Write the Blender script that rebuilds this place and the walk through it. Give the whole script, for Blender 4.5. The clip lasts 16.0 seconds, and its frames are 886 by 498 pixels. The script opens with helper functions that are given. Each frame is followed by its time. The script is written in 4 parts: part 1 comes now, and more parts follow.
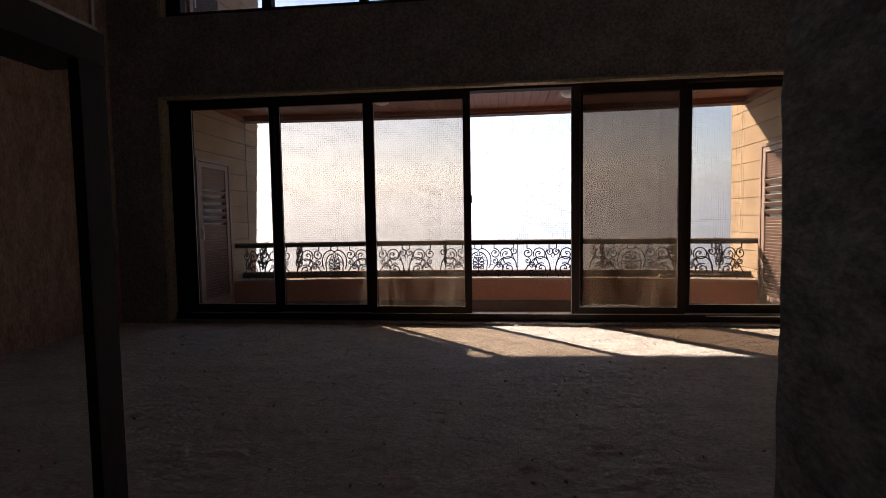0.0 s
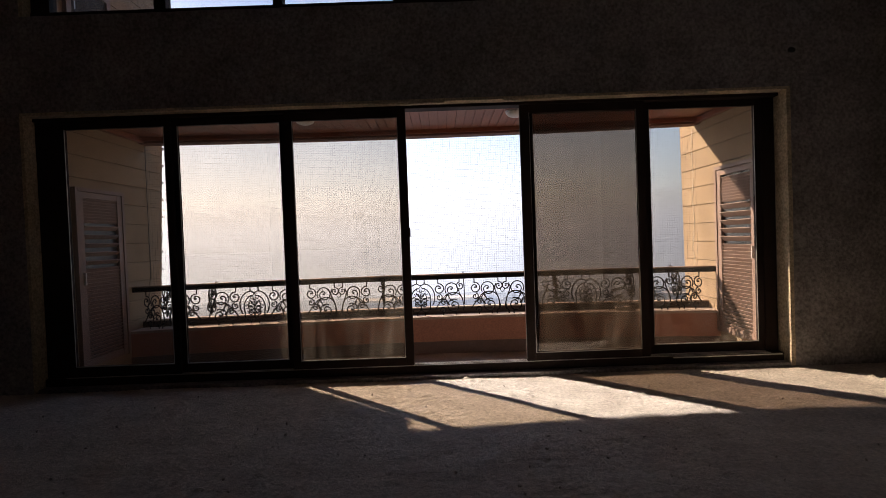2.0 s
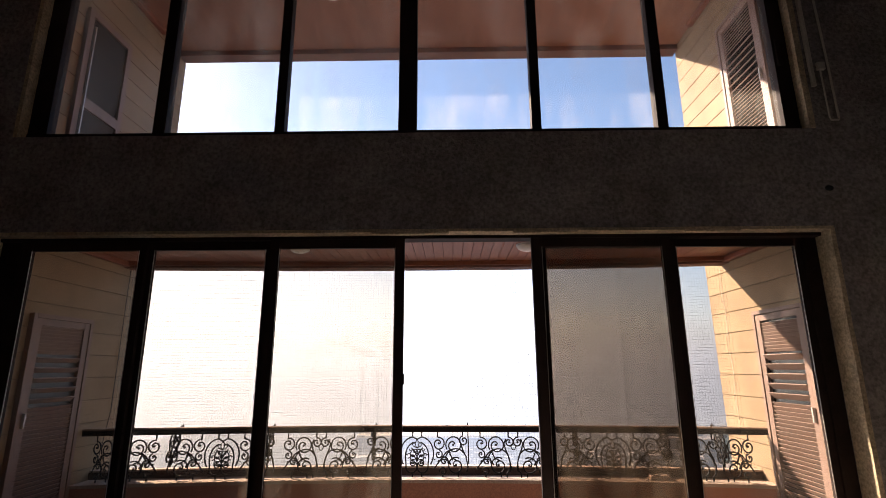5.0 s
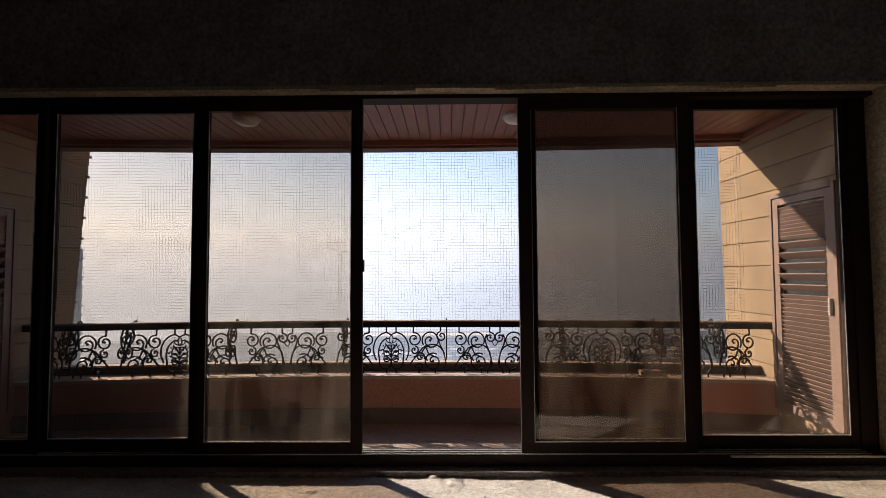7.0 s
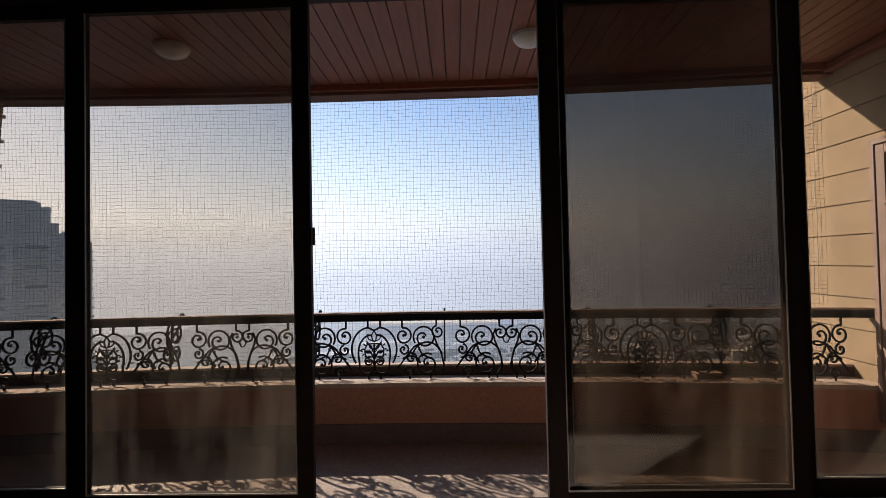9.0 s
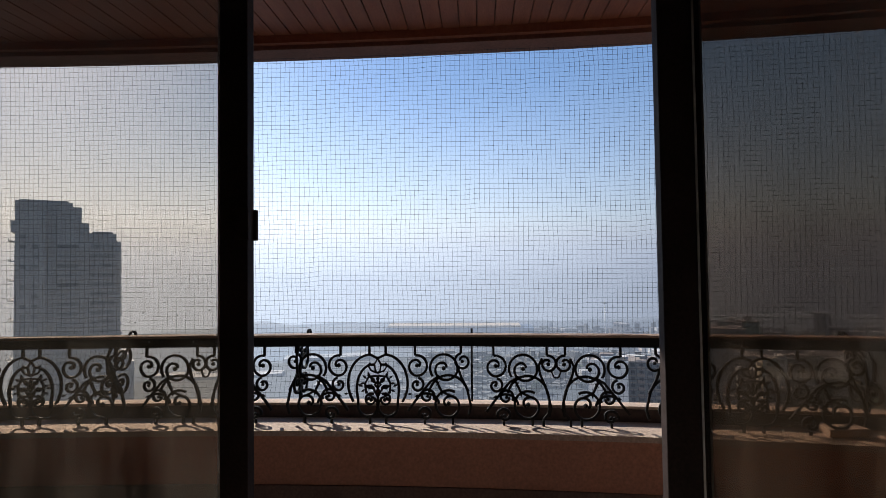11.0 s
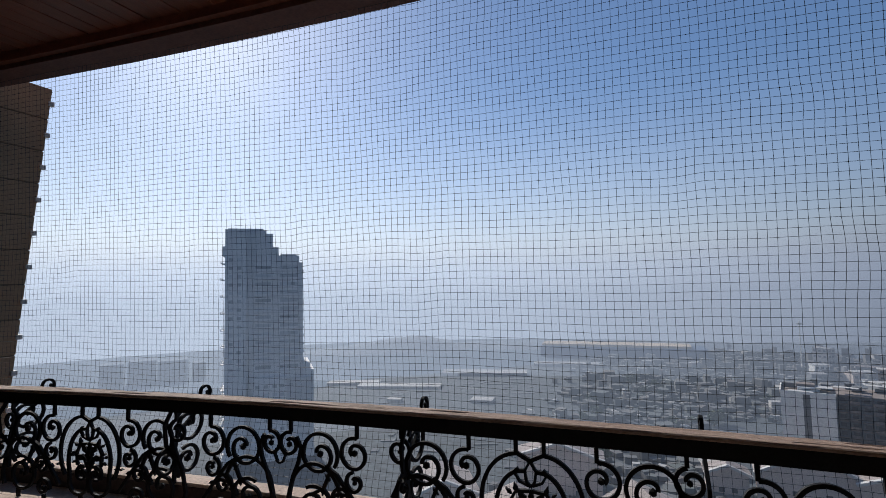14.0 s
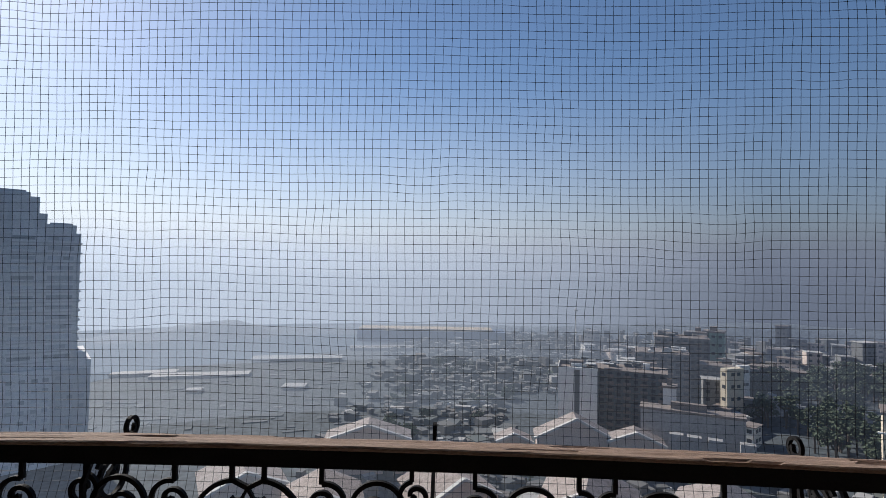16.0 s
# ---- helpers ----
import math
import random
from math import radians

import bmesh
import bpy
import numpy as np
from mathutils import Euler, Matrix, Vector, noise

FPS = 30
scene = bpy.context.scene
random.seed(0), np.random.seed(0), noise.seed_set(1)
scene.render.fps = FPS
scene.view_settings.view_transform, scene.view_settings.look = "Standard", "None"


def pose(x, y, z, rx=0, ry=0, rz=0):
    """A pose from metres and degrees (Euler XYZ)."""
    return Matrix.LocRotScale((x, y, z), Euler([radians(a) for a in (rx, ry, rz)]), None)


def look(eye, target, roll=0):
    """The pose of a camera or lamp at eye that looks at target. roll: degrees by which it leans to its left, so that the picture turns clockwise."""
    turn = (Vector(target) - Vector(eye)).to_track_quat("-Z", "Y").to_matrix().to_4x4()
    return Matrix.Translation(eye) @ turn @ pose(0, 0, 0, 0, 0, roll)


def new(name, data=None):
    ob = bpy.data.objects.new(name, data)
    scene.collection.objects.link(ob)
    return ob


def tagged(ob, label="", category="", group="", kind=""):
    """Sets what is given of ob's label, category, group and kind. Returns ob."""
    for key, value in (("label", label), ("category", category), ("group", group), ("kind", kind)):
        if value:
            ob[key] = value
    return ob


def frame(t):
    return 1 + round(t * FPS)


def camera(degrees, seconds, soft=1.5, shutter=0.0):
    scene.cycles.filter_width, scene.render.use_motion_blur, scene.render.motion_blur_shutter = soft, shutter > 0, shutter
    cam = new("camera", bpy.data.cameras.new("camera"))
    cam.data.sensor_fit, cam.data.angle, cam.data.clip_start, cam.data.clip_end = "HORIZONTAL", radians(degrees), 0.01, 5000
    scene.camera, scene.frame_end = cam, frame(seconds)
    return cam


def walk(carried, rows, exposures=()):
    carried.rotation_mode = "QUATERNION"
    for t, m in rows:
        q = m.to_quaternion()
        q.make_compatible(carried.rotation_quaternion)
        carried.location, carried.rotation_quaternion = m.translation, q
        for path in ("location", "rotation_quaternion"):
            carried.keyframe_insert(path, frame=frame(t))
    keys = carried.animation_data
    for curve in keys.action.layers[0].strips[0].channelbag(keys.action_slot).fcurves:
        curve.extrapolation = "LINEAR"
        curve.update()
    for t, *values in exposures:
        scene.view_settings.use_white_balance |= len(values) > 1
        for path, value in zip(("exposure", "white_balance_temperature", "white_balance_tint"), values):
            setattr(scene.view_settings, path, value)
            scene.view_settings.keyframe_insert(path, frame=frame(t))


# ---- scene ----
cam = camera(82.6, 16.0, soft=0.8)
PATH = [
    (0, (0.324, -6.238, 1.306), (0.107, -4.254, 1.183), -0.9),
    (0.5, (0.253, -5.946, 1.353), (0.097, -3.954, 1.274), 0.1),
    (1, (0.242, -5.743, 1.391), (0.227, -3.744, 1.332), -0.3),
    (1.5, (0.297, -5.533, 1.449), (0.301, -3.534, 1.375), -2.0),
    (2, (0.335, -5.378, 1.466), (0.34, -3.379, 1.42), -2.1),
    (2.5, (0.319, -5.18, 1.487), (0.335, -3.192, 1.706), -0.7),
    (3, (0.252, -5.01, 1.553), (0.28, -3.065, 2.016), -0.4),
    (3.2, (0.252, -4.972, 1.571), (0.277, -3.039, 2.084), -0.5),
    (5.3, (0.449, -4.59, 1.624), (0.414, -2.638, 2.055), -0.3),
    (5.5, (0.436, -4.491, 1.578), (0.407, -2.519, 1.911), -0.6),
    (6, (0.39, -4.196, 1.51), (0.354, -2.201, 1.647), -0.3),
    (6.5, (0.442, -4.068, 1.489), (0.424, -2.071, 1.597), -0.3),
    (7, (0.656, -3.901, 1.469), (0.637, -1.904, 1.567), -0.3),
    (7.5, (0.758, -3.708, 1.44), (0.739, -1.71, 1.53), -0.2),
    (8, (0.772, -3.359, 1.405), (0.752, -1.36, 1.459), -0.0),
    (8.5, (0.757, -3.049, 1.393), (0.727, -1.05, 1.437), -0.1),
    (9, (0.755, -2.648, 1.386), (0.704, -0.649, 1.435), -1.2),
    (9.2, (0.736, -2.533, 1.378), (0.659, -0.535, 1.434), -1.2),
    (11.5, (0.644, -1.217, 1.437), (0.509, 0.777, 1.499), -0.7),
    (12, (0.57, -0.96, 1.484), (0.451, 1.034, 1.575), -0.8),
    (12.5, (0.583, -0.763, 1.49), (0.397, 1.225, 1.599), -1.2),
    (13, (0.628, -0.544, 1.497), (0.329, 1.43, 1.615), -1.61),
    (13.5, (0.554, -0.366, 1.479), (-0.031, 1.543, 1.601), -1.5),
    (14, (0.433, -0.159, 1.485), (-0.282, 1.704, 1.618), -1.18),
    (14.5, (0.422, -0.04, 1.509), (-0.354, 1.801, 1.604), 0.14),
    (15, (0.537, 0.078, 1.533), (-0.166, 1.949, 1.603), 0.01),
    (15.5, (0.626, 0.097, 1.541), (0.24, 2.058, 1.61), 0.51),
    (16, (0.688, 0.117, 1.542), (0.654, 2.115, 1.614), 0.96),
]
EXPOSURES = [(0.0, 1.5, 7050, 17), (1.0, 1.27, 7050, 17), (2.2, 1.3, 7100, 17), (3.1, 2.1, 7200, 18), (5.4, 1.72, 7150, 17), (6.0, 1.03, 7000, 16), (7.0, 0.98, 6850, 15),
             (9.0, 0.65, 6650, 12.5), (11.5, 0.40, 6250, 10), (12.5, 0.1, 6100, 10), (13.5, -0.06, 6100, 10), (14.3, -0.12, 6150, 10), (15.1, -0.16, 6250, 10), (16.0, 0.0, 6300, 10)]
# mix strengths of the glowing haze sheets, nearest first
HAZE_GLOW = (0.10, 0.20, 0.36, 0.90)
walk(cam, [(t, look(eye, target, roll)) for t, eye, target, roll in PATH], EXPOSURES)

# ---- sky and sun: hazy morning, sun ahead and to the left, 30 degrees high ----
SUN_AZ, SUN_EL = 46.8, 29.8
world = bpy.data.worlds.new("hazy_sky")
scene.world = world
world.use_nodes = True
wt = world.node_tree
bg = wt.nodes["Background"]
sky = wt.nodes.new("ShaderNodeTexSky")
sky.sky_type = "NISHITA"
sky.sun_disc = False
sky.sun_elevation = radians(SUN_EL)
sky.sun_rotation = radians(-SUN_AZ)
sky.altitude = 80
sky.air_density = 1.0
sky.dust_density = 0.5
sky.ozone_density = 3.0
geo = wt.nodes.new("ShaderNodeTexCoord")
sep = wt.nodes.new("ShaderNodeSeparateXYZ")
wt.links.new(geo.outputs["Generated"], sep.inputs[0])
band = wt.nodes.new("ShaderNodeMapRange")
band.interpolation_type = "SMOOTHSTEP"
band.inputs["From Min"].default_value = -0.10
band.inputs["From Max"].default_value = 0.40
band.inputs["To Min"].default_value = 1.0
band.inputs["To Max"].default_value = 0.0
wt.links.new(sep.outputs[2], band.inputs[0])
# the haze is brighter and warmer towards the sun
warm = wt.nodes.new("ShaderNodeVectorMath")
warm.operation = "DOT_PRODUCT"
warm.inputs[1].default_value = (-math.sin(radians(SUN_AZ)), math.cos(radians(SUN_AZ)), 0.0)
wt.links.new(geo.outputs["Generated"], warm.inputs[0])
ramp = wt.nodes.new("ShaderNodeMapRange")
ramp.inputs["From Min"].default_value = 0.2
ramp.inputs["From Max"].default_value = 1.0
wt.links.new(warm.outputs["Value"], ramp.inputs[0])
haze = wt.nodes.new("ShaderNodeMix")
haze.data_type = "RGBA"
haze.inputs[6].default_value = (1.75, 1.92, 2.5, 1)
haze.inputs[7].default_value = (9.4, 9.8, 11.0, 1)
wt.links.new(ramp.outputs[0], haze.inputs[0])
mixed = wt.nodes.new("ShaderNodeMix")
mixed.data_type = "RGBA"
wt.links.new(band.outputs[0], mixed.inputs[0])
tone = wt.nodes.new("ShaderNodeMix")
tone.data_type = "RGBA"
tone.blend_type = "MULTIPLY"
tone.inputs[0].default_value = 1.0
tone.inputs[7].default_value = (0.99, 1.03, 1.09, 1)
wt.links.new(sky.outputs[0], tone.inputs[6])
wt.links.new(tone.outputs[2], mixed.inputs[6])
wt.links.new(haze.outputs[2], mixed.inputs[7])
wt.links.new(mixed.outputs[2], bg.inputs[0])
bg.inputs[1].default_value = 0.09

sun = new("sun", bpy.data.lights.new("sun", "SUN"))
sun.data.energy = 5.0
sun.data.angle = radians(0.7)
sun.data.color = (1.0, 0.93, 0.83)
sun.matrix_world = look((-1.065, 1.0, 0.836), (0, 0, 0))


# ---- materials ----
def material(name, color, rough=0.8, metal=0.0, var=0.25, scale=3.0, grain=60.0, bump=0.3, depth=0.004, second=None, patch=0.45, stretch=None, each=0.0):
    """Principled surface: large stains and fine grain in the colour, two scales of relief."""
    m = bpy.data.materials.new(name)
    m.use_nodes = True
    t = m.node_tree
    n, l = t.nodes, t.links
    b = n["Principled BSDF"]
    co = n.new("ShaderNodeTexCoord")
    src = co.outputs["Object"]
    if stretch:
        mp = n.new("ShaderNodeMapping")
        mp.inputs["Scale"].default_value = stretch
        l.new(src, mp.inputs[0])
        src = mp.outputs[0]
    big = n.new("ShaderNodeTexNoise")
    big.inputs["Scale"].default_value = scale
    big.inputs["Detail"].default_value = 6
    big.inputs["Roughness"].default_value = 0.65
    fine = n.new("ShaderNodeTexNoise")
    fine.inputs["Scale"].default_value = grain
    fine.inputs["Detail"].default_value = 4
    l.new(src, big.inputs["Vector"])
    l.new(src, fine.inputs["Vector"])
    cr = n.new("ShaderNodeValToRGB")
    other = second or [c * (1 - var) for c in color]
    cr.color_ramp.elements[0].position = patch - 0.17
    cr.color_ramp.elements[0].color = (*other, 1)
    cr.color_ramp.elements[1].position = patch + 0.17
    cr.color_ramp.elements[1].color = (*color, 1)
    l.new(big.outputs["Fac"], cr.inputs[0])
    mr = n.new("ShaderNodeMapRange")
    mr.inputs["From Min"].default_value = 0.3
    mr.inputs["From Max"].default_value = 0.7
    mr.inputs["To Min"].default_value = 1 - var
    mr.inputs["To Max"].default_value = 1 + var * 0.5
    l.new(fine.outputs["Fac"], mr.inputs[0])
    mx = n.new("ShaderNodeMix")
    mx.data_type = "RGBA"
    mx.blend_type = "MULTIPLY"
    mx.inputs[0].default_value = 1.0
    l.new(cr.outputs[0], mx.inputs[6])
    l.new(mr.outputs[0], mx.inputs[7])
    out = mx.outputs[2]
    if each:
        oi = n.new("ShaderNodeObjectInfo")
        er = n.new("ShaderNodeMapRange")
        er.inputs["To Min"].default_value = 1 - each
        er.inputs["To Max"].default_value = 1 + each
        l.new(oi.outputs["Random"], er.inputs[0])
        m2 = n.new("ShaderNodeMix")
        m2.data_type = "RGBA"
        m2.blend_type = "MULTIPLY"
        m2.inputs[0].default_value = 1.0
        l.new(out, m2.inputs[6])
        l.new(er.outputs[0], m2.inputs[7])
        out = m2.outputs[2]
    l.new(out, b.inputs["Base Color"])
    b.inputs["Roughness"].default_value = rough
    b.inputs["Metallic"].default_value = metal
    if bump:
        add = n.new("ShaderNodeMath")
        add.operation = "MULTIPLY_ADD"
        add.inputs[1].default_value = 0.35
        l.new(fine.outputs["Fac"], add.inputs[0])
        l.new(big.outputs["Fac"], add.inputs[2])
        bp = n.new("ShaderNodeBump")
        bp.inputs["Strength"].default_value = bump
        bp.inputs["Distance"].default_value = depth
        l.new(add.outputs[0], bp.inputs["Height"])
        l.new(bp.outputs[0], b.inputs["Normal"])
    return m


def dirty_glass(name, dust, tint, streak):
    """Clear pane under a dusty film: see-through, a thin matt layer in smears, and gloss."""
    m = bpy.data.materials.new(name)
    m.use_nodes = True
    t = m.node_tree
    n, l = t.nodes, t.links
    n.remove(n["Principled BSDF"])
    out = n["Material Output"]
    clear = n.new("ShaderNodeBsdfTransparent")
    clear.inputs[0].default_value = (*tint, 1)
    film = n.new("ShaderNodeBsdfTranslucent")
    film.inputs[0].default_value = (0.80, 0.72, 0.60, 1)
    face = n.new("ShaderNodeBsdfDiffuse")
    face.inputs[0].default_value = (0.62, 0.55, 0.46, 1)
    both = n.new("ShaderNodeMixShader")
    both.inputs[0].default_value = 0.15
    l.new(film.outputs[0], both.inputs[1])
    l.new(face.outputs[0], both.inputs[2])
    co = n.new("ShaderNodeTexCoord")
    mp = n.new("ShaderNodeMapping")
    mp.inputs["Scale"].default_value = (streak * 2.2, 1, 0.7)
    l.new(co.outputs["Object"], mp.inputs[0])
    nz = n.new("ShaderNodeTexNoise")
    nz.inputs["Scale"].default_value = 1.6
    nz.inputs["Detail"].default_value = 8
    nz.inputs["Roughness"].default_value = 0.6
    l.new(mp.outputs[0], nz.inputs["Vector"])
    mr = n.new("ShaderNodeMapRange")
    mr.inputs["From Min"].default_value = 0.42
    mr.inputs["From Max"].default_value = 0.78
    mr.inputs["To Min"].default_value = dust * 0.25
    mr.inputs["To Max"].default_value = dust * 3.2
    l.new(nz.outputs["Fac"], mr.inputs[0])
    # splashed dots low on the pane
    vo = n.new("ShaderNodeTexVoronoi")
    vo.inputs["Scale"].default_value = 26
    l.new(co.outputs["Object"], vo.inputs["Vector"])
    dot = n.new("ShaderNodeMath")
    dot.operation = "LESS_THAN"
    dot.inputs[1].default_value = 0.07
    l.new(vo.outputs["Distance"], dot.inputs[0])
    big = n.new("ShaderNodeTexNoise")
    big.inputs["Scale"].default_value = 2.3
    l.new(co.outputs["Object"], big.inputs["Vector"])
    few = n.new("ShaderNodeMath")
    few.operation = "GREATER_THAN"
    few.inputs[1].default_value = 0.62
    l.new(big.outputs["Fac"], few.inputs[0])
    dots = n.new("ShaderNodeMath")
    dots.operation = "MULTIPLY"
    l.new(dot.outputs[0], dots.inputs[0])
    l.new(few.outputs[0], dots.inputs[1])
    tot = n.new("ShaderNodeMath")
    tot.operation = "MULTIPLY_ADD"
    tot.use_clamp = True
    tot.inputs[1].default_value = 0.35
    l.new(dots.outputs[0], tot.inputs[0])
    l.new(mr.outputs[0], tot.inputs[2])
    m1 = n.new("ShaderNodeMixShader")
    l.new(tot.outputs[0], m1.inputs[0])
    l.new(clear.outputs[0], m1.inputs[1])
    l.new(both.outputs[0], m1.inputs[2])
    gl = n.new("ShaderNodeBsdfGlossy")
    gl.inputs["Roughness"].default_value = 0.02
    gl.inputs["Color"].default_value = (0.9, 0.9, 0.9, 1)
    lw = n.new("ShaderNodeLayerWeight")
    lw.inputs["Blend"].default_value = 0.5
    pw = n.new("ShaderNodeMath")
    pw.operation = "POWER"
    pw.inputs[1].default_value = 5.0
    l.new(lw.outputs["Facing"], pw.inputs[0])
    fr = n.new("ShaderNodeMath")
    fr.operation = "MULTIPLY_ADD"
    fr.inputs[1].default_value = 0.8
    fr.inputs[2].default_value = 0.045
    l.new(pw.outputs[0], fr.inputs[0])
    m2 = n.new("ShaderNodeMixShader")
    l.new(fr.outputs[0], m2.inputs[0])
    l.new(m1.outputs[0], m2.inputs[1])
    l.new(gl.outputs[0], m2.inputs[2])
    l.new(m2.outputs[0], out.inputs[0])
    return m


PLASTER = material("cement_plaster", (0.35, 0.33, 0.33), 0.95, var=0.45, scale=2.2, grain=34, bump=1.0, depth=0.02, second=(0.22, 0.205, 0.205))
ROUGHWALL = material("rough_cement", (0.52, 0.48, 0.44), 0.95, var=0.6, scale=6.5, grain=38, bump=1.0, depth=0.06, second=(0.10, 0.09, 0.085), stretch=(1, 0.7, 1.5))
BROWNWALL = material("brown_render", (0.66, 0.46, 0.35), 0.95, var=0.55, scale=4.5, grain=26, bump=1.0, depth=0.035, second=(0.34, 0.22, 0.165), stretch=(1, 2.2, 0.8))
SCREED = material("dusty_screed", (0.76, 0.69, 0.62), 0.95, var=0.42, scale=2.6, grain=30, bump=1.0, depth=0.045, second=(0.50, 0.44, 0.385), stretch=(1.0, 1.35, 1.0))
for nd in list(SCREED.node_tree.nodes) + list(ROUGHWALL.node_tree.nodes) + list(BROWNWALL.node_tree.nodes):
    if nd.bl_idname == "ShaderNodeTexNoise":
        nd.inputs["Detail"].default_value = 11
        nd.inputs["Roughness"].default_value = 0.74
FRAME = material("dark_bronze_frame", (0.036, 0.024, 0.022), 0.7, var=0.3, scale=6, grain=90, bump=0.1, depth=0.001)
FRAME.node_tree.nodes["Principled BSDF"].inputs["Specular IOR Level"].default_value = 0.15
TIMBER = material("dark_timber", (0.032, 0.020, 0.015), 0.8, var=0.4, scale=4, grain=50, bump=0.5, depth=0.004, stretch=(6, 6, 0.6))
RAW = material("raw_reveal", (0.64, 0.54, 0.39), 0.95, var=0.35, scale=5, grain=40, bump=0.9, depth=0.01)
TAN = material("sand_cladding", (0.39, 0.275, 0.17), 0.85, var=0.16, scale=2.2, grain=70, bump=0.35, depth=0.003, second=(0.32, 0.225, 0.14), each=0.05)
MORTAR = material("cladding_joint", (0.20, 0.15, 0.10), 0.95, var=0.2)
SHUTTER = material("mauve_painted_louvre", (0.32, 0.213, 0.176), 0.6, var=0.12, scale=5, grain=80, bump=0.2, depth=0.001, each=0.05)
TERRA = material("terracotta_render", (0.56, 0.265, 0.18), 0.9, var=0.2, scale=2.4, grain=55, bump=0.5, depth=0.004, second=(0.50, 0.235, 0.16))
SKIRT = material("brown_skirting", (0.20, 0.125, 0.10), 0.6, var=0.25, scale=4, grain=60, bump=0.2, depth=0.002)
# skirting brown darkened further: shade on the inner face put into colour
UPSTAND_SHADE = material("shaded_skirting_brown", (0.085, 0.052, 0.042), 0.75, var=0.3, scale=4, grain=60, bump=0.3, depth=0.002)
LEDGE = material("sandstone_ledge", (0.60, 0.46, 0.37), 0.9, var=0.25, scale=4, grain=60, bump=0.5, depth=0.004)
BALCFLOOR = material("balcony_tile", (0.44, 0.34, 0.27), 0.5, var=0.3, scale=2.0, grain=50, bump=0.25, depth=0.003, second=(0.32, 0.24, 0.19))
WOODCEIL = material("red_wood_boards", (0.33, 0.115, 0.065), 0.5, var=0.22, scale=3, grain=40, bump=0.25, depth=0.002, second=(0.24, 0.08, 0.045), stretch=(8, 0.7, 8))
WOODPLAIN = material("brown_ply_soffit", (0.36, 0.17, 0.105), 0.6, var=0.18, scale=1.2, grain=40, bump=0.2, depth=0.002, stretch=(5, 0.6, 5), second=(0.27, 0.12, 0.075))
BEAM = material("maroon_beam", (0.22, 0.10, 0.075), 0.8, var=0.2, scale=3, grain=60, bump=0.3, depth=0.002)
IRON = material("black_wrought_iron", (0.014, 0.013, 0.014), 0.75, metal=0.0, var=0.3, scale=14, grain=120, bump=0.35, depth=0.001)
IRON.node_tree.nodes["Principled BSDF"].inputs["Specular IOR Level"].default_value = 0.2
WOODRAIL = material("weathered_handrail", (0.44, 0.31, 0.24), 0.85, var=0.5, scale=7, grain=70, bump=0.8, depth=0.004, second=(0.25, 0.165, 0.11), stretch=(0.6, 11, 9), patch=0.46)
NETM = material("net_twine", (0.045, 0.05, 0.055), 0.8, var=0.2, bump=0)
ROPE = material("pale_clip", (0.72, 0.70, 0.66), 0.7, var=0.1, bump=0)
METAL = material("worn_aluminium", (0.66, 0.63, 0.60), 0.45, metal=0.35, var=0.2, scale=8, bump=0.1, depth=0.001)
OPAL = material("opal_glass", (0.80, 0.77, 0.70), 0.35, var=0.05, bump=0)
PLASTIC = material("grey_plastic_pipe", (0.66, 0.63, 0.58), 0.5, var=0.15, bump=0.1)
# near-black fill: the shade of gaps and holes put into a colour
SHADEFILL = material("shade_fill", (0.03, 0.033, 0.036), 0.15, var=0.1, bump=0)
GLASS = dirty_glass("dusty_glass", 0.012, (0.78, 0.72, 0.65), 1.2)
GLASS_DIRTY = dirty_glass("very_dusty_glass", 0.014, (0.70, 0.65, 0.60), 1.6)
GLASS_CLEAR = dirty_glass("clean_glass", 0.007, (0.87, 0.83, 0.77), 1.0)
GLASS_UP = dirty_glass("upper_glass", 0.03, (0.87, 0.855, 0.83), 1.0)


# ---- mesh helpers ----
def obj(name, bm, mat, parent=None, label="", smooth=False):
    me = bpy.data.meshes.new(name)
    bm.to_mesh(me)
    bm.free()
    if mat:
        me.materials.append(mat)
    if smooth:
        for p in me.polygons:
            p.use_smooth = True
    ob = new(name, me)
    if parent is not None:
        ob.parent = parent
    if label:
        ob["label"] = label
    return ob


def part(name, bm, mat, parent, label="", smooth=False):
    return obj(name, bm, mat, parent, label, smooth)


def share(name, mesh, parent, m):
    ob = new(name, mesh)
    ob.parent = parent
    ob.matrix_local = m
    return ob


def thing(name, label, category, at=(0, 0, 0), group="", kind=""):
    ob = new(name)
    ob.location = at
    ob.empty_display_size = 0.1
    return tagged(ob, label, category, group, kind)


def boxes(items, bevel=0.0, bm=None):
    """One bmesh of boxes given as (x0, x1, y0, y1, z0, z1)."""
    bm = bm or bmesh.new()
    for x0, x1, y0, y1, z0, z1 in items:
        r = bmesh.ops.create_cube(bm, size=1, matrix=Matrix.Translation(((x0 + x1) / 2, (y0 + y1) / 2, (z0 + z1) / 2)) @ Matrix.Diagonal((x1 - x0, y1 - y0, z1 - z0, 1)))
        if bevel:
            es = list({e for v in r["verts"] for e in v.link_edges})
            bmesh.ops.bevel(bm, geom=es, offset=bevel, segments=2, affect="EDGES", profile=0.6)
    return bm


def box(x0, x1, y0, y1, z0, z1, bevel=0.0):
    return boxes([(x0, x1, y0, y1, z0, z1)], bevel)


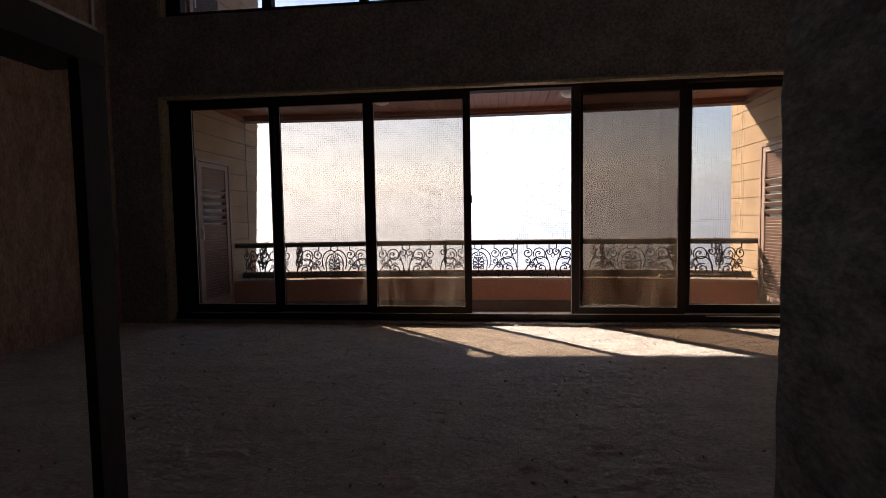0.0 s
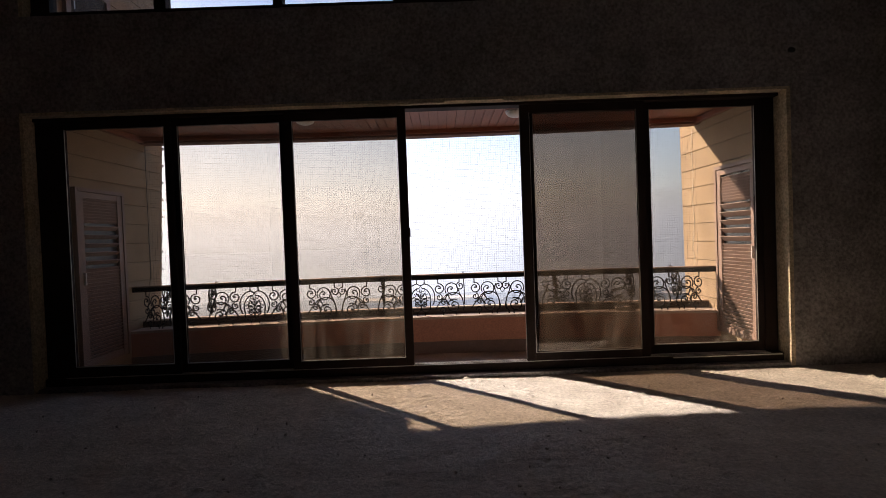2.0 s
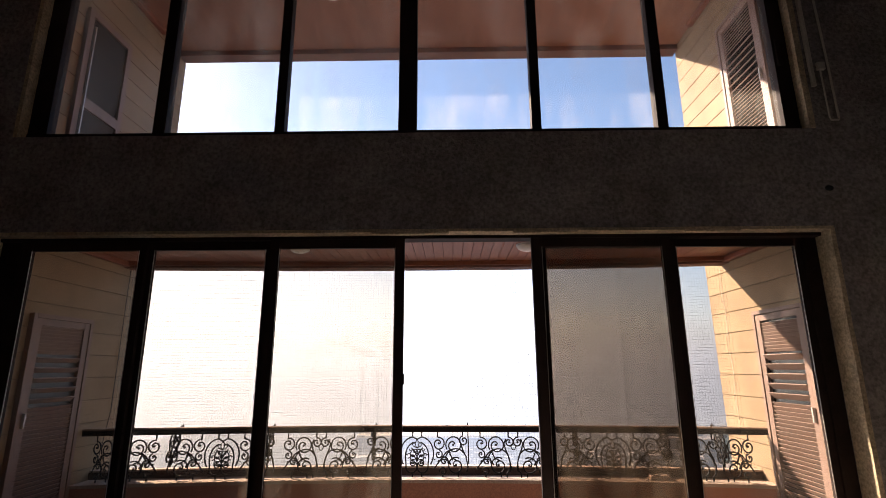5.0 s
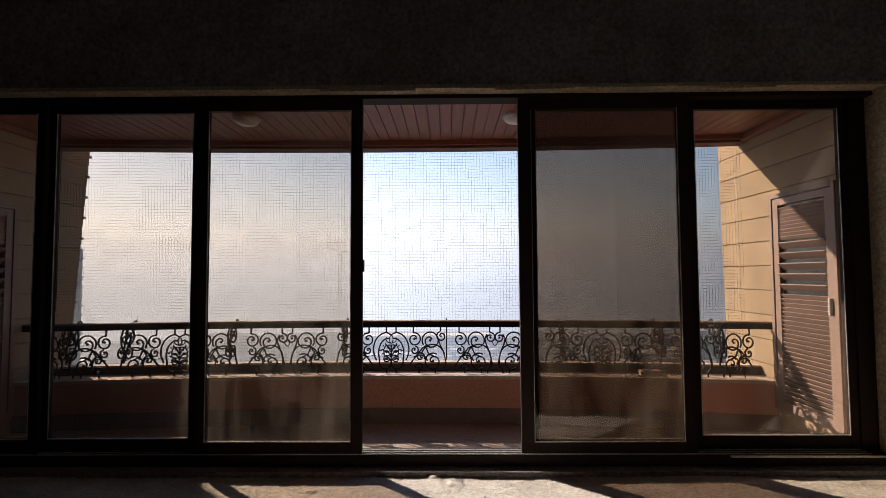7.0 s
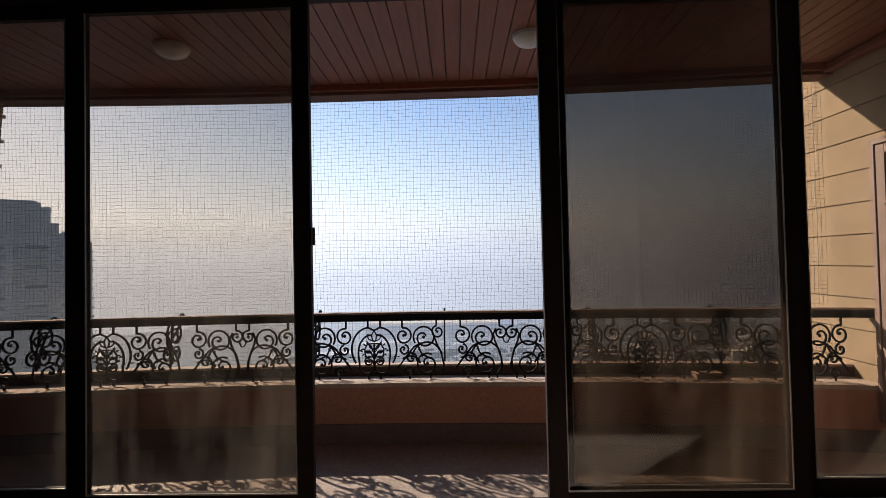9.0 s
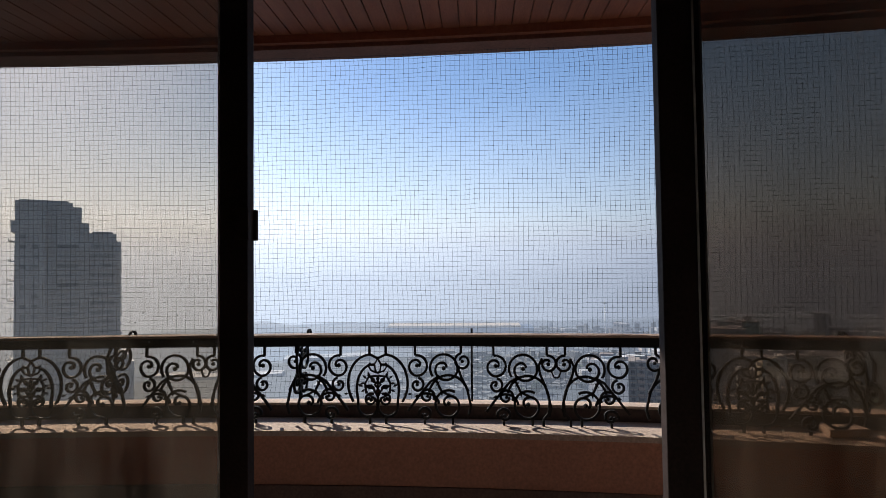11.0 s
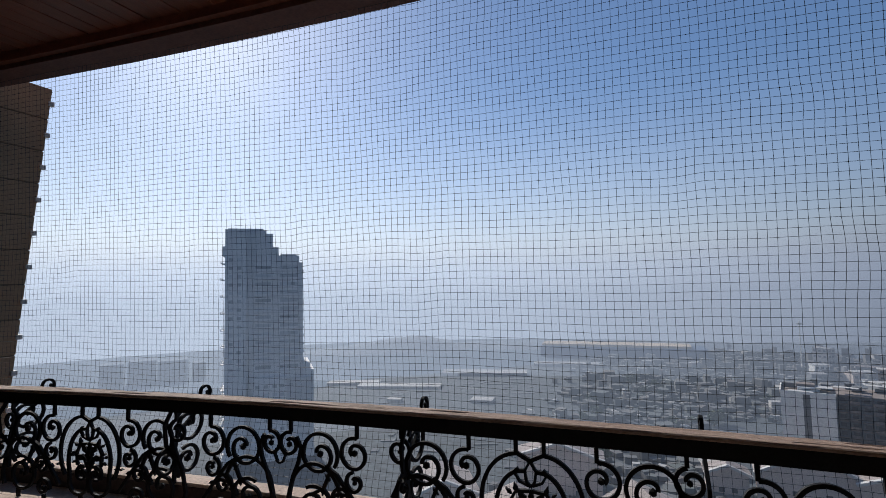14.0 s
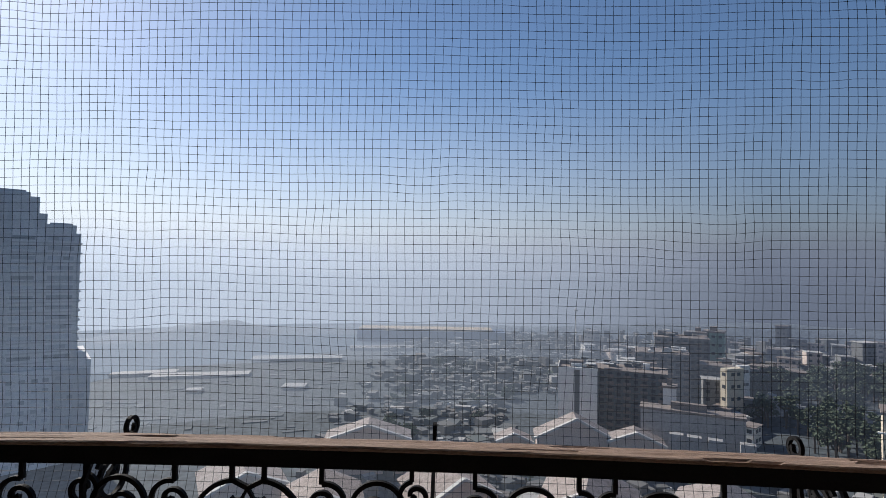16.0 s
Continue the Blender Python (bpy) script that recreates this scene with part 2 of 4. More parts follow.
def sweep(bm, pts, w, h, normal):
    """A bar of section w (in the plane) by h (along normal) along a flat line of points."""
    nrm = Vector(normal).normalized()
    rings = []
    for i, p in enumerate(pts):
        a, b = Vector(pts[max(i - 1, 0)]), Vector(pts[min(i + 1, len(pts) - 1)])
        side = (b - a).cross(nrm)
        side = side.normalized() if side.length > 1e-9 else Vector((1, 0, 0))
        p = Vector(p)
        rings.append([bm.verts.new(p + side * sx * w / 2 + nrm * sn * h / 2) for sx, sn in ((-1, -1), (1, -1), (1, 1), (-1, 1))])
    for r, s in zip(rings, rings[1:]):
        for k in range(4):
            bm.faces.new((r[k], r[(k + 1) % 4], s[(k + 1) % 4], s[k]))
    bm.faces.new(rings[0][::-1])
    bm.faces.new(rings[-1])
    return bm


def tube(bm, pts, r, sides=8):
    rings = []
    for i, p in enumerate(pts):
        a, b = Vector(pts[max(i - 1, 0)]), Vector(pts[min(i + 1, len(pts) - 1)])
        d = (b - a).normalized()
        u = d.orthogonal().normalized()
        v = d.cross(u)
        rings.append([bm.verts.new(Vector(p) + (u * math.cos(k * 2 * math.pi / sides) + v * math.sin(k * 2 * math.pi / sides)) * r) for k in range(sides)])
    for q, s in zip(rings, rings[1:]):
        for k in range(sides):
            bm.faces.new((q[k], q[(k + 1) % sides], s[(k + 1) % sides], s[k]))
    bm.faces.new(rings[0][::-1])
    bm.faces.new(rings[-1])
    return bm


def curved(fi, fo, z0, z1, x0, x1, n=48, bevel=0.0):
    """A wall, ledge or beam that follows two plan curves y = fi(x), y = fo(x)."""
    bm = bmesh.new()
    rings = []
    for i in range(n + 1):
        x = x0 + (x1 - x0) * i / n
        rings.append([bm.verts.new((x, y, z)) for y, z in ((fi(x), z0), (fo(x), z0), (fo(x), z1), (fi(x), z1))])
    for a, b in zip(rings, rings[1:]):
        for k in range(4):
            bm.faces.new((a[k], a[(k + 1) % 4], b[(k + 1) % 4], b[k]))
    bm.faces.new(rings[0][::-1])
    bm.faces.new(rings[-1])
    bmesh.ops.recalc_face_normals(bm, faces=bm.faces)
    return bm


def spiral(cx, cz, r, start, turns, inner=0.25, n=22):
    """Points of a flat scroll in x, z that winds in from radius r; start in degrees, turns signed."""
    out = []
    n *= 2
    for i in range(n + 1):
        f = i / n
        a = radians(start) + turns * 2 * math.pi * f
        q = r * (1 - (1 - inner) * max(0.0, (f - 0.42) / 0.58))
        out.append((cx + q * math.cos(a), 0, cz + q * math.sin(a)))
    return out


def arc(cx, cz, rx, rz, a0, a1, n=16):
    n *= 2
    return [(cx + rx * math.cos(radians(a0 + (a1 - a0) * i / n)), 0, cz + rz * math.sin(radians(a0 + (a1 - a0) * i / n))) for i in range(n + 1)]


# ---- large structure of the room ----
OX0, OX1, OZ = -3.92, 3.945, 2.875       # sliding door opening
UX0, UX1, UZ0, UZ1 = -3.86, 3.95, 3.875, 6.55  # upper window opening
RX0, RX1, RY, RZ = -4.6, 5.0, -9.2, 7.3


def wobble_box(x0, x1, y0, y1, z0, z1, amp, step):
    """A box with its faces cut up and pushed about, for rough plaster and broken edges."""
    bm = box(x0, x1, y0, y1, z0, z1)
    for axis, lo, hi in ((0, x0, x1), (1, y0, y1), (2, z0, z1)):
        k = int((hi - lo) / step)
        for i in range(1, k + 1):
            co, no = [0, 0, 0], [0, 0, 0]
            co[axis] = lo + (hi - lo) * i / (k + 1)
            no[axis] = 1
            bmesh.ops.bisect_plane(bm, geom=bm.verts[:] + bm.edges[:] + bm.faces[:], plane_co=co, plane_no=no)
    for v in bm.verts:
        v.co += noise.noise_vector(v.co * 3.1) * amp + noise.noise_vector(v.co * 11.0) * amp * 0.5
    return bm


wall_n = thing("wall_north", "dark unpainted cement plaster wall with large openings", "wall", kind="structure")
for nm, b in (("pier", (RX0, OX0, -0.16, 0.16, -0.3, 2.9)), ("pier", (OX1, RX1, -0.16, 0.16, -0.3, 2.9)),
              ("spandrel", (RX0, RX1, -0.16, 0.16, OZ, UZ0)),
              ("pier", (RX0, UX0, -0.16, 0.16, UZ0 - 0.01, RZ)), ("pier", (UX1, RX1, -0.16, 0.16, UZ0 - 0.01, RZ)), ("lintel", (UX0, UX1, -0.16, 0.16, UZ1, RZ))):
    part(nm, wobble_box(*b, 0.006, 0.14), PLASTER, wall_n)
# pale raw edges of the reveals, where the plaster stops
for nm, b in (("reveal_edge", (OX0 - 0.022, OX0 + 0.012, -0.172, -0.02, 0.0, OZ)), ("reveal_edge", (OX1 - 0.012, OX1 + 0.03, -0.172, 0.03, 0.0, OZ)),
              ("reveal_edge", (OX0 - 0.02, OX1 + 0.02, -0.174, -0.02, OZ - 0.012, OZ + 0.016)), ("reveal_edge", (UX1 - 0.03, UX1 + 0.03, -0.172, -0.06, UZ0, UZ1)),
              ("reveal_edge", (UX0 - 0.03, UX0 + 0.012, -0.172, -0.06, UZ0, UZ1))):
    part(nm, wobble_box(*b, 0.004, 0.1), RAW, wall_n, "pale broken plaster edge")
# nothing is cut out: a dark flattened ball imitates the shade inside a hole
bm = bmesh.new()
bmesh.ops.create_uvsphere(bm, u_segments=10, v_segments=6, radius=0.035, matrix=Matrix.Translation((4.0, -0.165, 3.26)) @ Matrix.Diagonal((1.2, 0.25, 0.8, 1)))
part("hole", bm, SHADEFILL, wall_n, "dark flattened ball painted as a chipped hole in plaster")

tagged(obj("wall_west", wobble_box(RX0 - 0.2, RX0, RY, 0.16, -0.3, RZ, 0.006, 0.5), BROWNWALL), "brown rough rendered side wall", "wall", kind="structure")
tagged(obj("wall_east", wobble_box(RX1, RX1 + 0.2, RY, 0.16, -0.3, RZ, 0.006, 0.5), PLASTER), "dark unpainted cement side wall", "wall", kind="structure")
tagged(obj("wall_south", wobble_box(RX0, RX1, RY - 0.2, RY, -0.3, RZ, 0.006, 0.6), PLASTER), "dark unpainted cement back wall", "wall", kind="structure")
tagged(obj("ceiling", box(RX0 - 0.2, RX1 + 0.2, RY - 0.2, 0.16, RZ, RZ + 0.2), PLASTER), "dark bare concrete ceiling slab", "ceiling", kind="structure")
tagged(obj("wall_partition", wobble_box(1.185, 1.40, -7.4, -4.59, -0.3, RZ, 0.018, 0.085), ROUGHWALL), "grey rough cement partition with a ragged edge", "wall", kind="structure")


def rough_floor():
    bm = bmesh.new()
    nx, ny = 420, 380
    grid = []
    for j in range(ny + 1):
        y = RY + (-0.155 - RY) * j / ny
        row = []
        for i in range(nx + 1):
            x = RX0 + (RX1 - RX0) * i / nx
            p = Vector((x, y, 0))
            z = noise.noise(p * 1.4) * 0.008 + noise.noise(Vector((x * 5, y * 7, 3))) * 0.005 + noise.noise(p * 17) * 0.005 + noise.noise(p * 41) * 0.004
            crumb = noise.noise(Vector((x * 14, y * 19, 7)))
            if crumb > 0.38:
                z += (crumb - 0.38) * 0.04
            if crumb < -0.46:
                z += (crumb + 0.46) * 0.06
            track = abs(x + 0.42 - 0.33 * (y + 3.0))
            if -4.7 < y < -1.6 and track < 0.10:
                z = z * 0.3 + 0.004 - 0.05 * track
            row.append(bm.verts.new((x, y, z - 0.006)))
        grid.append(row)
    for a, b in zip(grid, grid[1:]):
        for i in range(nx):
            bm.faces.new((a[i], a[i + 1], b[i + 1], b[i]))
    return bm


tagged(obj("floor", rough_floor(), SCREED, smooth=True), "grey dusty uneven cement screed floor", "floor", kind="structure")
tagged(obj("floor_base", box(RX0, RX1, RY, 0.15, -0.5, -0.08), PLASTER), "concrete floor slab below the screed", "floor", kind="structure")

# dark timber door frame of the side opening, running back past the partition
df = thing("door_frame", "dark stained timber door frame without a door", "door frame", (-1.137, -4.54, 0))
part("jamb", box(-0.022, 0.022, -0.06, 0.06, 0, 1.88, 0.004), TIMBER, df)
part("jamb", box(-0.022, 0.022, -2.06, -1.94, 0, 1.88, 0.004), TIMBER, df)
part("header", box(-0.22, 0.024, -2.06, 0.062, 1.88, 2.0, 0.005), TIMBER, df)
part("cap_strip", box(-0.01, 0.026, -2.06, 0.03, 2.0, 2.014, 0.003), PLASTIC, df, "pale metal strip on the frame")
part("upright_strip", box(0.0, 0.014, 0.02, 0.034, 2.014, 2.9, 0.003), PLASTIC, df, "pale metal strip on the frame")

# rubble crumbs lying on the screed
rng = random.Random(5)
bm = bmesh.new()
for _ in range(260):
    x, y = rng.uniform(-3.8, 4.0), rng.uniform(-5.4, -0.5)
    s = rng.uniform(0.004, 0.011) * (1.6 if rng.random() < 0.06 else 1)
    g = bmesh.ops.create_icosphere(bm, subdivisions=1, radius=s, matrix=Matrix.Translation((x, y, 0.002)) @ Euler((rng.random() * 3, rng.random() * 3, 0)).to_matrix().to_4x4() @ Matrix.Diagonal((1.4, 0.9, 0.6, 1)))
    for v in g["verts"]:
        v.co += Vector((rng.uniform(-1, 1), rng.uniform(-1, 1), rng.uniform(-1, 1))) * s * 0.25
tagged(obj("floor_rubble", bm, SCREED), "small crumbs of cement scattered on the screed", "rubble", kind="stuff")


# ---- sliding door ----
def leaf(x0, x1, g0, g1, y, zb, zt, gz0, gz1, glass, name="sliding_door_leaf", label="dark bronze sliding door leaf with dusty glass"):
    th = thing(name, label, "sliding door", ((x0 + x1) / 2, y, zb), group="sliding door leaves")
    c = (x0 + x1) / 2
    part("stile", box(x0 - c, g0 - c, -0.022, 0.022, 0, zt - zb, 0.003), FRAME, th)
    part("stile", box(g1 - c, x1 - c, -0.022, 0.022, 0, zt - zb, 0.003), FRAME, th)
    part("bottom_rail", box(g0 - c, g1 - c, -0.02, 0.02, 0, gz0 - zb, 0.003), FRAME, th)
    part("top_rail", box(g0 - c, g1 - c, -0.02, 0.02, gz1 - zb, zt - zb, 0.003), FRAME, th)
    pane = part("pane", box(g0 - c - 0.008, g1 - c + 0.008, -0.003, 0.003, gz0 - zb - 0.008, gz1 - zb + 0.008), glass, th, "dusty streaked glass pane")
    pane.visible_shadow = True
    for nm, b in (("gasket", (g0 - c, g1 - c, -0.024, -0.018, gz0 - zb - 0.004, gz0 - zb + 0.004)), ("gasket", (g0 - c, g0 - c + 0.005, -0.024, -0.018, gz0 - zb, gz1 - zb)), ("gasket", (g1 - c - 0.005, g1 - c, -0.024, -0.018, gz0 - zb, gz1 - zb))):
        part(nm, box(*b), METAL, th, "thin pale glazing bead")
    return th


door = thing("door_1", "dark bronze sliding door frame, one leaf open", "door frame", (0, 0, 0), kind="structure")
part("head_track", box(OX0, OX1, -0.05, 0.10, 2.83, 2.862, 0.003), FRAME, door)
part("sill_track", box(OX0 + 0.01, OX1 - 0.01, -0.056, 0.10, 0.03, 0.112, 0.004), FRAME, door)
part("plinth", wobble_box(OX0, OX1, -0.158, 0.2, -0.12, 0.03, 0.003, 0.25), PLASTER, door)
part("jamb", box(OX0 + 0.01, -3.70, -0.018, 0.10, 0.11, 2.832, 0.003), FRAME, door)
part("jamb", box(3.80, OX1 - 0.014, 0.032, 0.10, 0.11, 2.832, 0.003), FRAME, door)
for y in (-0.045, 0.0, 0.045):
    part("runner", box(-3.7, 3.8, y - 0.003, y + 0.003, 0.112, 0.119), METAL, door, "worn aluminium runner")
part("floor_strip", box(2.75, 3.9, -0.080, -0.054, 0.098, 0.108), METAL, door, "thin aluminium strip")
leaf(-3.70, -2.475, -3.588, -2.540, -0.022, 0.12, 2.83, 0.23, 2.738, GLASS_CLEAR)
leaf(-2.51, -1.26, -2.430, -1.340, 0.030, 0.12, 2.83, 0.218, 2.750, GLASS)
leafc = leaf(-1.285, 0.0, -1.198, -0.086, -0.022, 0.12, 2.83, 0.206, 2.745, GLASS)
leaf(1.205, 2.52, 1.302, 2.434, -0.015, 0.12, 2.83, 0.203, 2.745, GLASS_DIRTY)
leaf(1.275, 2.545, 1.345, 2.455, 0.035, 0.12, 2.83, 0.206, 2.745, GLASS_DIRTY)
leaf(2.50, 3.80, 2.602, 3.733, 0.072, 0.12, 2.83, 0.222, 2.758, GLASS_CLEAR)
part("handle", boxes([(0.64 - 0.03, 0.64 + 0.012, -0.04, -0.018, 1.365, 1.46), (0.64 - 0.03, 0.64 + 0.012, 0.018, 0.034, 1.365, 1.46)], 0.004), FRAME, leafc, "small dark pull handle")
# loose plaster battens pushed in above the track
for x0, x1 in ((-0.30, 0.42), (1.02, 1.62), (2.62, 3.12)):
    b = tagged(obj("shim", box(0, x1 - x0, -0.02, 0.02, 0, 0.018, 0.004), RAW), "thin pale plaster shim above the door track", "shim", group="shims over the track")
    b.matrix_world = pose(x0, -0.15, OZ - 0.03, 0, rng.uniform(-0.8, 0.8), 0)

# ---- upper window ----
win = thing("window_1", "dark bronze upper window with six dusty panes", "window", (0, 0, UZ0), kind="structure")
part("window_frame", boxes([(UX0, UX1, -0.07, 0.07, 0, 0.075), (UX0, UX1, -0.07, 0.07, UZ1 - UZ0 - 0.08, UZ1 - UZ0)], 0.003), FRAME, win)
edges = [(UX0, -3.66), (-2.575, -2.45), (-1.333, -1.235), (-0.08, 0.105), (1.265, 1.36), (2.52, 2.625), (3.775, UX1)]
for a, b in edges:
    part("mullion", box(a, b, -0.055, 0.055, 0.075, UZ1 - UZ0 - 0.08, 0.003), FRAME, win)
for (a, b), (c, d) in zip(edges, edges[1:]):
    part("pane", box(b - 0.004, c + 0.004, -0.003, 0.003, 0.07, UZ1 - UZ0 - 0.075), GLASS_UP, win)
part("latch", box(3.80, 3.83, -0.075, -0.055, 0.75, 1.05, 0.003), FRAME, win)

# loose pipe and strip fixed beside the upper window
pp = thing("conduit_pipe", "grey metal channel and thin bent conduit on the plaster wall", "pipe", (4.03, -0.185, 4.31))
part("channel", box(-0.018, 0.018, -0.012, 0.02, 0.0, 1.75, 0.004), PLASTIC, pp)
part("conduit", tube(bmesh.new(), [(0.10, 0, -0.36), (0.17, 0, -0.36), (0.175, 0, -0.33), (0.17, 0, 0.3), (0.15, 0, 1.2)], 0.011), PLASTIC, pp)
part("conduit", tube(bmesh.new(), [(0.10, 0, -0.36), (0.09, 0, -0.33), (0.085, 0, 0.25)], 0.008), PLASTIC, pp)
part("clip", box(0.06, 0.13, -0.02, 0.016, 0.18, 0.26, 0.003), PLASTIC, pp)


# ---- balconies ----
def f_rail(x):
    return 1.845 - 0.022 * x * x


def f_ledge(x):
    return 1.70 - 0.020 * x * x


def f_up0(x):
    return 1.97 - 0.018 * x * x


def f_up1(x):
    return 2.05 - 0.018 * x * x


def f_beam(x):
    return 2.165 - 0.0115 * x * x


def shift(f, d):
    return lambda x: f(x) + d


BX = 3.90
BL, BR = -3.90, 4.06
BF = -0.17
tagged(obj("balcony_floor", curved(lambda x: 0.2, f_up1, BF - 0.25, BF, BL, BR), BALCFLOOR), "brown dusty tiled balcony floor", "floor", kind="structure")
par = thing("parapet", "curved terracotta parapet with a sandstone ledge", "parapet", (0, 0, 0), kind="structure")
part("wall", curved(shift(f_ledge, 0.02), shift(f_up1, -0.006), BF - 0.1, 0.315, BL, BR), TERRA, par)
part("skirting", curved(shift(f_ledge, 0.003), shift(f_ledge, 0.018), BF, 0.0, BL, BR), SKIRT, par, "brown tiled skirting")
part("ledge", curved(shift(f_ledge, -0.012), f_up0, 0.317, 0.352, BL, BR), LEDGE, par, "pale weathered stone ledge")
part("upstand", curved(f_up0, f_up1, 0.31, 0.432, BL, BR), UPSTAND_SHADE, par, "dark brown upstand with shade in its colour")
part("coping", curved(shift(f_up0, 0.008), shift(f_up1, 0.03), 0.434, 0.452, BL, BR), LEDGE, par)


def cladding(name, sx, y1, y2, z0, z1, label):
    """A side wall of flat courses; its outer edge runs from y1 at z 1 to y2 at z 2.94."""
    th = thing(name, label, "wall", (BR if sx > 0 else BL, 0, 0), kind="structure")

    def slanted(a, b, z0, z1, back):
        bm = box(min(sx * a, sx * b), max(sx * a, sx * b), 0.163, 1.0, z0, z1)
        for v in bm.verts:
            if v.co.y > 0.9:
                v.co.y = y1 + (y2 - y1) * (v.co.z - 1.0) / 1.94 - back
        return bm
    part("backing", slanted(0.012, 0.25, z0, z1, 0.004), MORTAR, th)
    z = 1.012 + 0.262 * math.floor((z0 - 1.012) / 0.262)
    while z < z1 - 0.03:
        a, b = max(z + 0.004, z0), min(z + 0.258, z1)
        if b - a > 0.02:
            bm = slanted(0, 0.05, a, b, 0)
            bmesh.ops.bevel(bm, geom=bm.edges[:], offset=0.003, segments=1, affect="EDGES")
            part("cladding_panel", bm, TAN, th)
        z += 0.262
    return th


cladding("wall_balcony_east", 1, 2.36, 2.41, BF - 0.2, 3.1, "sand coloured panelled balcony side wall in sun")
cladding("wall_balcony_west", -1, 2.23, 2.41, BF - 0.2, 3.1, "sand coloured panelled balcony side wall in shade")
cladding("wall_upper_east", 1, 2.50, 2.50, 3.75, 6.75, "sand coloured panelled upper balcony wall")
cladding("wall_upper_west", -1, 2.62, 2.62, 3.75, 6.75, "sand coloured panelled upper balcony wall")


def board_ceiling(z, y0, fy, pitch):
    bm = bmesh.new()
    n = int((BR - BL) / pitch)
    for i in range(n):
        a = BL + i * pitch
        x0, x1 = a + 0.004, a + pitch - 0.004
        y1 = min(fy(x0), fy(x1)) - 0.01
        dz = rng.uniform(-0.002, 0.002)
        boxes([(x0, x1, y0, y1, z + dz, z + 0.018 + dz)], 0.0, bm)
    return bm


tagged(obj("balcony_ceiling", board_ceiling(3.03, 0.18, shift(f_beam, -0.21), 0.118), WOODCEIL), "reddish wooden board ceiling over the balcony", "ceiling", kind="structure")
tagged(obj("balcony_slab", curved(lambda x: 0.18, shift(f_beam, 0.02), 3.055, 3.74, BL - 0.2, BR + 0.2), BEAM), "concrete slab between the balconies", "slab", kind="structure")
tagged(obj("beam_lower", curved(shift(f_beam, -0.20), f_beam, 2.945, 3.06, BL, BR), BEAM), "curved maroon painted edge beam", "beam", kind="structure")
tagged(obj("fascia_lower", curved(shift(f_beam, -0.245), shift(f_beam, -0.204), 2.975, 3.035, BL, BR), WOODCEIL), "wooden trim along the edge beam", "trim", kind="structure")
tagged(obj("upper_ceiling", box(BL, BR, 0.17, 2.62, 6.62, 6.66), WOODPLAIN), "brown stained plywood upper ceiling", "ceiling", kind="structure")
tagged(obj("upper_slab", box(BL - 0.3, BR + 0.3, 0.17, 2.62, 6.67, 7.1), BEAM), "roof slab over the upper balcony", "slab", kind="structure")
tagged(obj("beam_upper", box(BL, BR, 2.40, 2.60, 6.535, 6.619), BEAM), "maroon painted upper edge beam", "beam", kind="structure")
for z, nm in ((2.955, "cornice_lower"), (6.55, "cornice_upper")):
    c = thing(nm, "reddish wooden cornice along the side wall", "trim", (0, 0, z), kind="structure")
    for sx in (-1, 1):
        e = BR - 0.005 if sx > 0 else BL + 0.005
        part("cornice", boxes([(min(e, e - sx * 0.08), max(e, e - sx * 0.08), 0.19, 1.9, 0, 0.07)], 0.012), WOODCEIL, c)


def ceiling_lamp(x, y, z):
    th = thing("ceiling_lamp", "round opal glass ceiling lamp on wooden boards, unlit", "lamp", (x, y, z), group="balcony ceiling lamps")
    bm = bmesh.new()
    bmesh.ops.create_cone(bm, cap_ends=True, segments=32, radius1=0.125, radius2=0.13, depth=0.02, matrix=Matrix.Translation((0, 0, -0.012)))
    part("base", bm, METAL, th, smooth=False)
    bm = bmesh.new()
    bmesh.ops.create_uvsphere(bm, u_segments=28, v_segments=14, radius=0.12, matrix=Matrix.Translation((0, 0, -0.022)) @ Matrix.Diagonal((1, 1, 0.52, 1)))
    bmesh.ops.delete(bm, geom=[v for v in bm.verts if v.co.z > -0.018], context="VERTS")
    part("shade", bm, OPAL, th, "opal glass dome", True)


ceiling_lamp(1.33, 1.02, 3.028)
ceiling_lamp(-1.33, 1.02, 3.028)
ceiling_lamp(-1.15, 1.15, 6.618)
ceiling_lamp(1.32, 1.17, 6.618)


# ---- louvred shutters on the side walls ----
def louvre_mesh(length, deep, thick, tilt):
    bm = boxes([(-deep / 2, deep / 2, -length / 2, length / 2, -thick / 2, thick / 2)])
    bmesh.ops.rotate(bm, verts=bm.verts, cent=(0, 0, 0), matrix=Matrix.Rotation(radians(tilt), 3, "Y"))
    me = bpy.data.meshes.new("slat")
    bm.to_mesh(me)
    bm.free()
    me.materials.append(SHUTTER)
    return me


def shutter(sx, y0, y1, z0, z1, label, plan, group):
    """sx: side of the balcony. plan: rows of (bottom, top, slats, depth, thickness, tilt) in the leaf's height."""
    th = thing("louvred_shutter", label, "shutter", (BR if sx > 0 else BL, 0, z0), group=group)
    h, w = z1 - z0, y1 - y0
    e = -sx

    def bx(a, b, *r):
        return box(min(e * a, e * b), max(e * a, e * b), *r, 0.003)
    part("frame", bx(0.0, 0.055, y0 - 0.045, y0, 0, h + 0.045), SHUTTER, th)
    part("frame", bx(0.0, 0.055, y1, y1 + 0.045, 0, h + 0.045), SHUTTER, th)
    part("frame", bx(0.0, 0.058, y0, y1, h, h + 0.045), SHUTTER, th)
    part("stile", bx(0.008, 0.045, y0 + 0.004, y0 + 0.085, 0.01, h - 0.004), SHUTTER, th)
    part("stile", bx(0.008, 0.045, y1 - 0.085, y1 - 0.004, 0.01, h - 0.004), SHUTTER, th)
